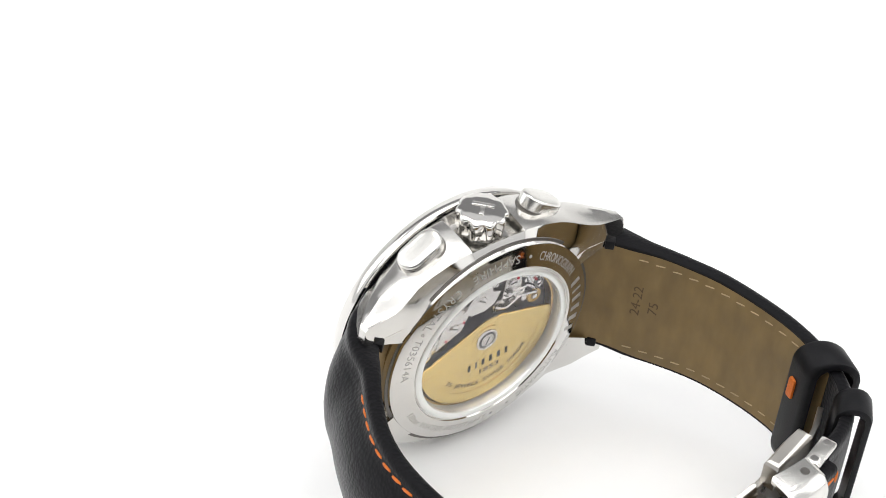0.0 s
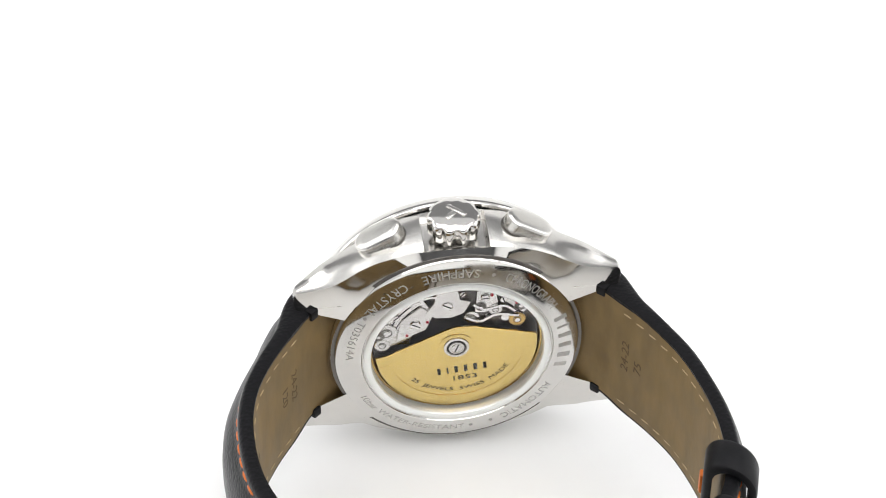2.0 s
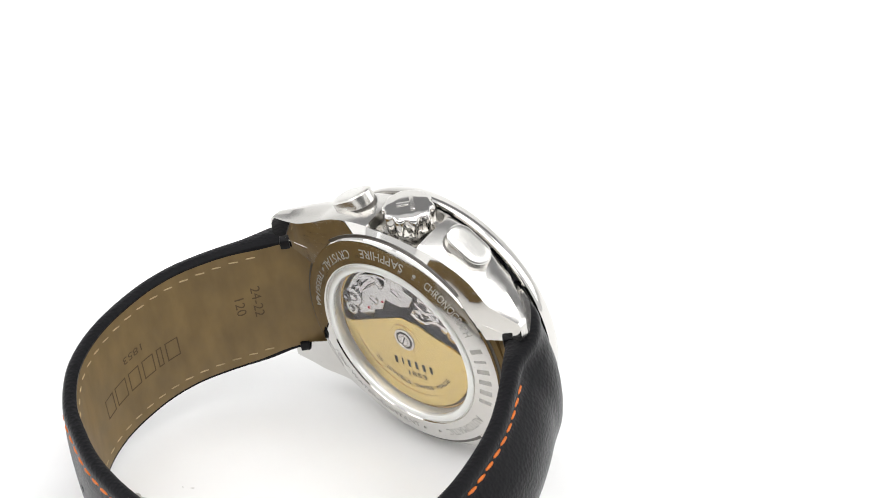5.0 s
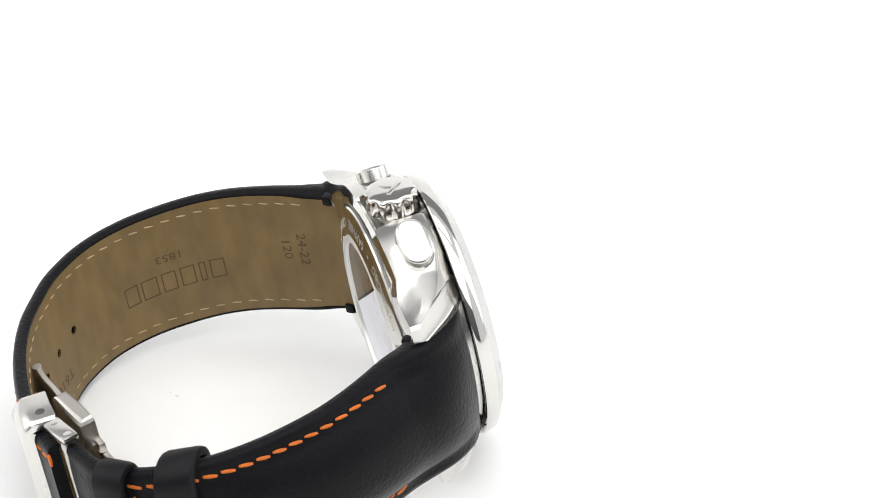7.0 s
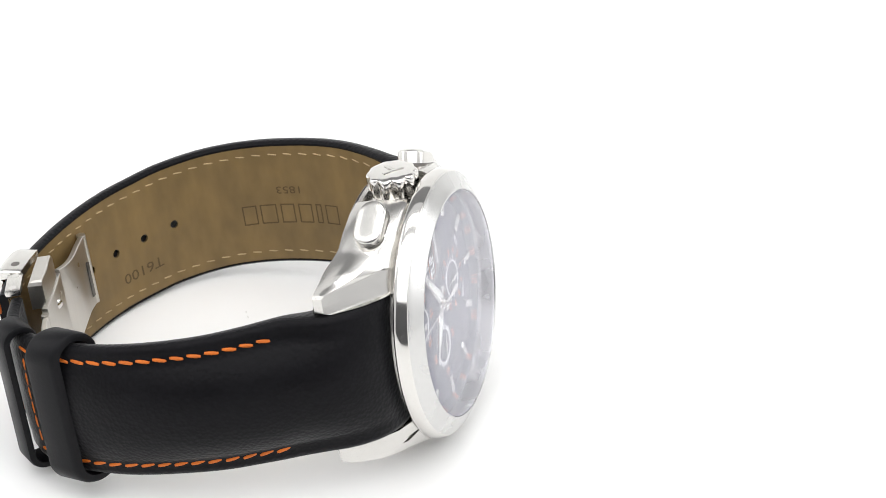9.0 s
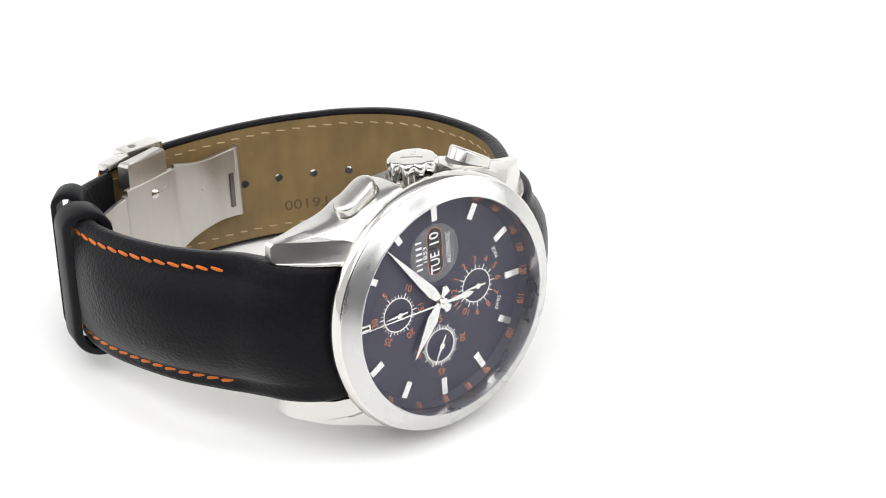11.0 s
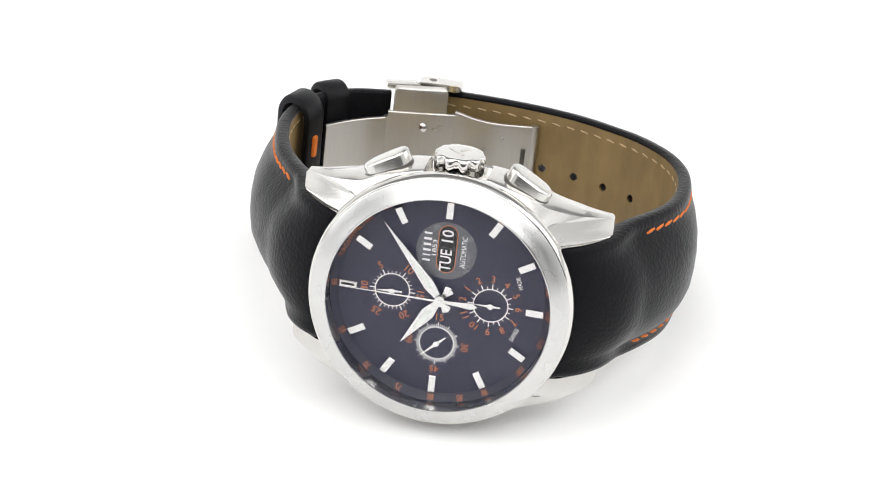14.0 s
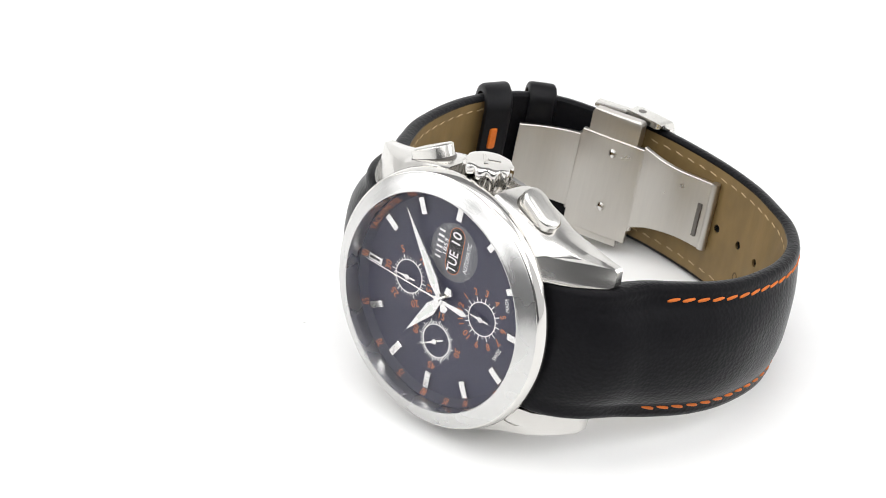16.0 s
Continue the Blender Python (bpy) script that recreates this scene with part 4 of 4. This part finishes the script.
part("maker_mark", bars([0.5, 0.26, 0.52, 0.52, 0.58, 0.5], 1.35, 0.95, 0.01), BLACK_PRINT, ROTOR, "plain black maker's bars", m=TIP @ at(0.4, -4.9, 9.82))
word("year", "1853", 1.3, BLACK_PRINT, ROTOR, TIP @ at(0.6, -6.9, 9.82), width=3.7, bold=0.0)
part("caption", on_cone(fitted(lettering("25  JEWELS  SWISS  MADE", 1.05, 0.01, 0.0), 17.2), 174, 9.2, -9.81, 0.0, back=True, inward=True), BLACK_PRINT, ROTOR, m=BACK, smooth=0)


# ---- marks pressed into the lining, and the adjusting holes ----
def pressed(st, lining, bm, s, y, right):
    """Lay a flat mark drawn round its middle onto the curved lining."""
    for v in bm.verts:
        dx, dy, dz = v.co
        if right == "along":
            v.co = st.point(s + dx, y - dy, -0.075 - dz)
        elif right == "down":
            v.co = st.point(s - dy, y - dx, -0.075 - dz)
        else:
            v.co = st.point(s - dy, y + dx, -0.075 - dz)
    # one part for each character or bar
    bmesh.ops.remove_doubles(bm, verts=bm.verts, dist=0.0005)
    bm.verts.index_update()
    left = set(bm.verts)
    while left:
        seed = min(left, key=lambda v: v.index)
        island, todo = {seed}, [seed]
        while todo:
            for e in todo.pop().link_edges:
                for v in e.verts:
                    if v not in island:
                        island.add(v)
                        todo.append(v)
        left -= island
        piece, twin = bmesh.new(), {}
        for v in sorted(island, key=lambda v: v.index):
            twin[v] = piece.verts.new(v.co)
        for f in bm.faces:
            if f.verts[0] in island:
                piece.faces.new([twin[v] for v in f.verts])
        part("pressed_mark", piece, PRESSED, lining, "mark pressed into the leather", smooth=0)
    bm.free()


def frame_bar(w, h, t=0.22):
    """A flat rectangular outline."""
    bm = bmesh.new()
    rows = [[bm.verts.new((sx * (w / 2 - d), sy * (h / 2 - d), z)) for sx, sy in ((-1, -1), (1, -1), (1, 1), (-1, 1))] for d, z in ((0, 0), (0, 0.02), (t, 0.02), (t, 0))]
    for r in range(4):
        for c in range(4):
            p, q = rows[r], rows[(r + 1) % 4]
            bm.faces.new((p[c], p[(c + 1) % 4], q[(c + 1) % 4], q[c]))
    bmesh.ops.recalc_face_normals(bm, faces=bm.faces)
    return bm


pressed(STRAP_LONG, LONG_LINING, fitted(lettering("24-22", 2.2, 0.015), 6.0), S0 + 9.4, 0.8, "down")
pressed(STRAP_LONG, LONG_LINING, fitted(lettering("120", 2.2, 0.015), 3.4), S0 + 12.2, 0.8, "down")
pressed(STRAP_SHORT, SHORT_LINING, fitted(lettering("24-22", 2.2, 0.015), 6.0), S0 + 9.2, 1.0, "up")
pressed(STRAP_SHORT, SHORT_LINING, fitted(lettering("75", 2.2, 0.015), 2.4), S0 + 12.0, 0.4, "up")
for k, w in enumerate((2.5, 1.1, 2.5, 2.5, 2.9, 2.5)):
    bm = moved(frame_bar(w, 3.6), at((0, 2.5, 5.0, 8.2, 11.6, 14.9)[k], 0, 0))
    pressed(STRAP_LONG, LONG_LINING, bm, S0 + 24.4, -1.9, "along")
pressed(STRAP_LONG, LONG_LINING, fitted(lettering("1853", 1.9, 0.015), 4.2), S0 + 31.8, 2.6, "along")
pressed(STRAP_LONG, LONG_LINING, fitted(lettering("T6100", 2.6, 0.015), 8.4), S0 + 60.2, -5.2, "along")


def punch_holes(st, bodies, places):
    """Cut the adjusting holes right through leather and lining."""
    cyl = bmesh.new()
    for s in places:
        c = lathe([(0, -2), (0.72, -2), (0.72, 5), (0, 5)], 20, closed=False)
        d = st.frame_at(s)[1]
        x = Vector((0, 1, 0))
        z = Vector((d.x, 0, d.y))
        m = Matrix((x, z.cross(x), z)).transposed().to_4x4()
        m.translation = st.point(s, 0.1, 0)
        me = bpy.data.meshes.new("cut")
        moved(c, m).to_mesh(me)
        c.free()
        cyl.from_mesh(me)
        bpy.data.meshes.remove(me)
    bmesh.ops.scale(cyl, vec=(MM, MM, MM), verts=cyl.verts)
    me = bpy.data.meshes.new("cutter")
    cyl.to_mesh(me)
    cyl.free()
    cutter = new("cutter", me)
    cutter.matrix_basis = LIE
    for ob in bodies:
        mod = ob.modifiers.new("holes", "BOOLEAN")
        mod.object, mod.operation, mod.solver = cutter, "DIFFERENCE", "EXACT"
    bpy.context.view_layer.update()
    dg = bpy.context.evaluated_depsgraph_get()
    done = [bpy.data.meshes.new_from_object(ob.evaluated_get(dg)) for ob in bodies]
    for ob, mesh in zip(bodies, done):
        ob.modifiers.clear()
        ob.data = mesh
    bpy.data.objects.remove(cutter)


punch_holes(STRAP_LONG, (LONG_BODY, LONG_LINING), [S0 + 52.6 + 6.2 * k for k in range(4)])

# ---- dust on the turntable ----
def build_speck(x, y, length, turn):
    bm = loft([[(k * length, 0.12 * w * math.cos(a), 0.08 + 0.08 * w * math.sin(a)) for a in (0.3, 1.6, 2.9, 4.1, 5.4)] for k, w in ((-0.5, 0.3), (-0.15, 1.0), (0.2, 0.8), (0.5, 0.25))])
    me = part("dust_speck", moved(bm, at(x, y, 0) @ pose(0, 0, 0, 0, 0, turn)), DUST, None, "tiny pale dust fibre lying on the white table")
    me.matrix_basis = Matrix()
    return tagged(me, category="dust", group="dust on the table")


SPECKS = [build_speck(17.1, 39.1, 0.7, 40), build_speck(18.4, 39.9, 0.35, 0), build_speck(-34.7, 3.5, 0.5, 75)]


# ---- what moves: the turntable carries the watch round, the small seconds run ----
TURN = [(0.0, 217.94), (0.5, 210.8), (1.0, 203.46), (1.5, 195.98), (2.0, 188.41), (2.5, 180.78), (3.0, 173.08), (3.5, 165.32), (4.0, 157.48),
        (4.5, 149.55), (5.0, 141.53), (5.5, 133.41), (6.0, 125.18), (6.5, 116.85), (7.0, 108.43), (7.5, 99.94), (8.0, 91.38), (8.5, 82.78),
        (9.0, 74.15), (9.5, 65.53), (10.0, 56.93), (10.5, 48.38), (11.0, 39.87), (11.5, 31.43), (12.0, 23.06), (12.5, 14.76), (13.0, 6.52),
        (13.5, -1.67), (14.0, -9.82), (14.5, -17.94), (15.0, -26.05), (15.5, -34.15), (16.0, -42.23)]


def motions():
    walk(WATCH, [(t, pose(0, 0, 0, 0, 0, a)) for t, a in TURN])
    for speck in SPECKS:
        walk(speck, [(t, pose(0, 0, 0, 0, 0, a)) for t, a in TURN])
    rows = []
    for k in range(17):
        m = at(0, -7.8, 0.0) @ hour(-128.5 + 6.05 * k)
        m.translation *= MM
        rows.append((float(k), LIE @ m))
    walk(SMALL_SECONDS, rows)


motions()
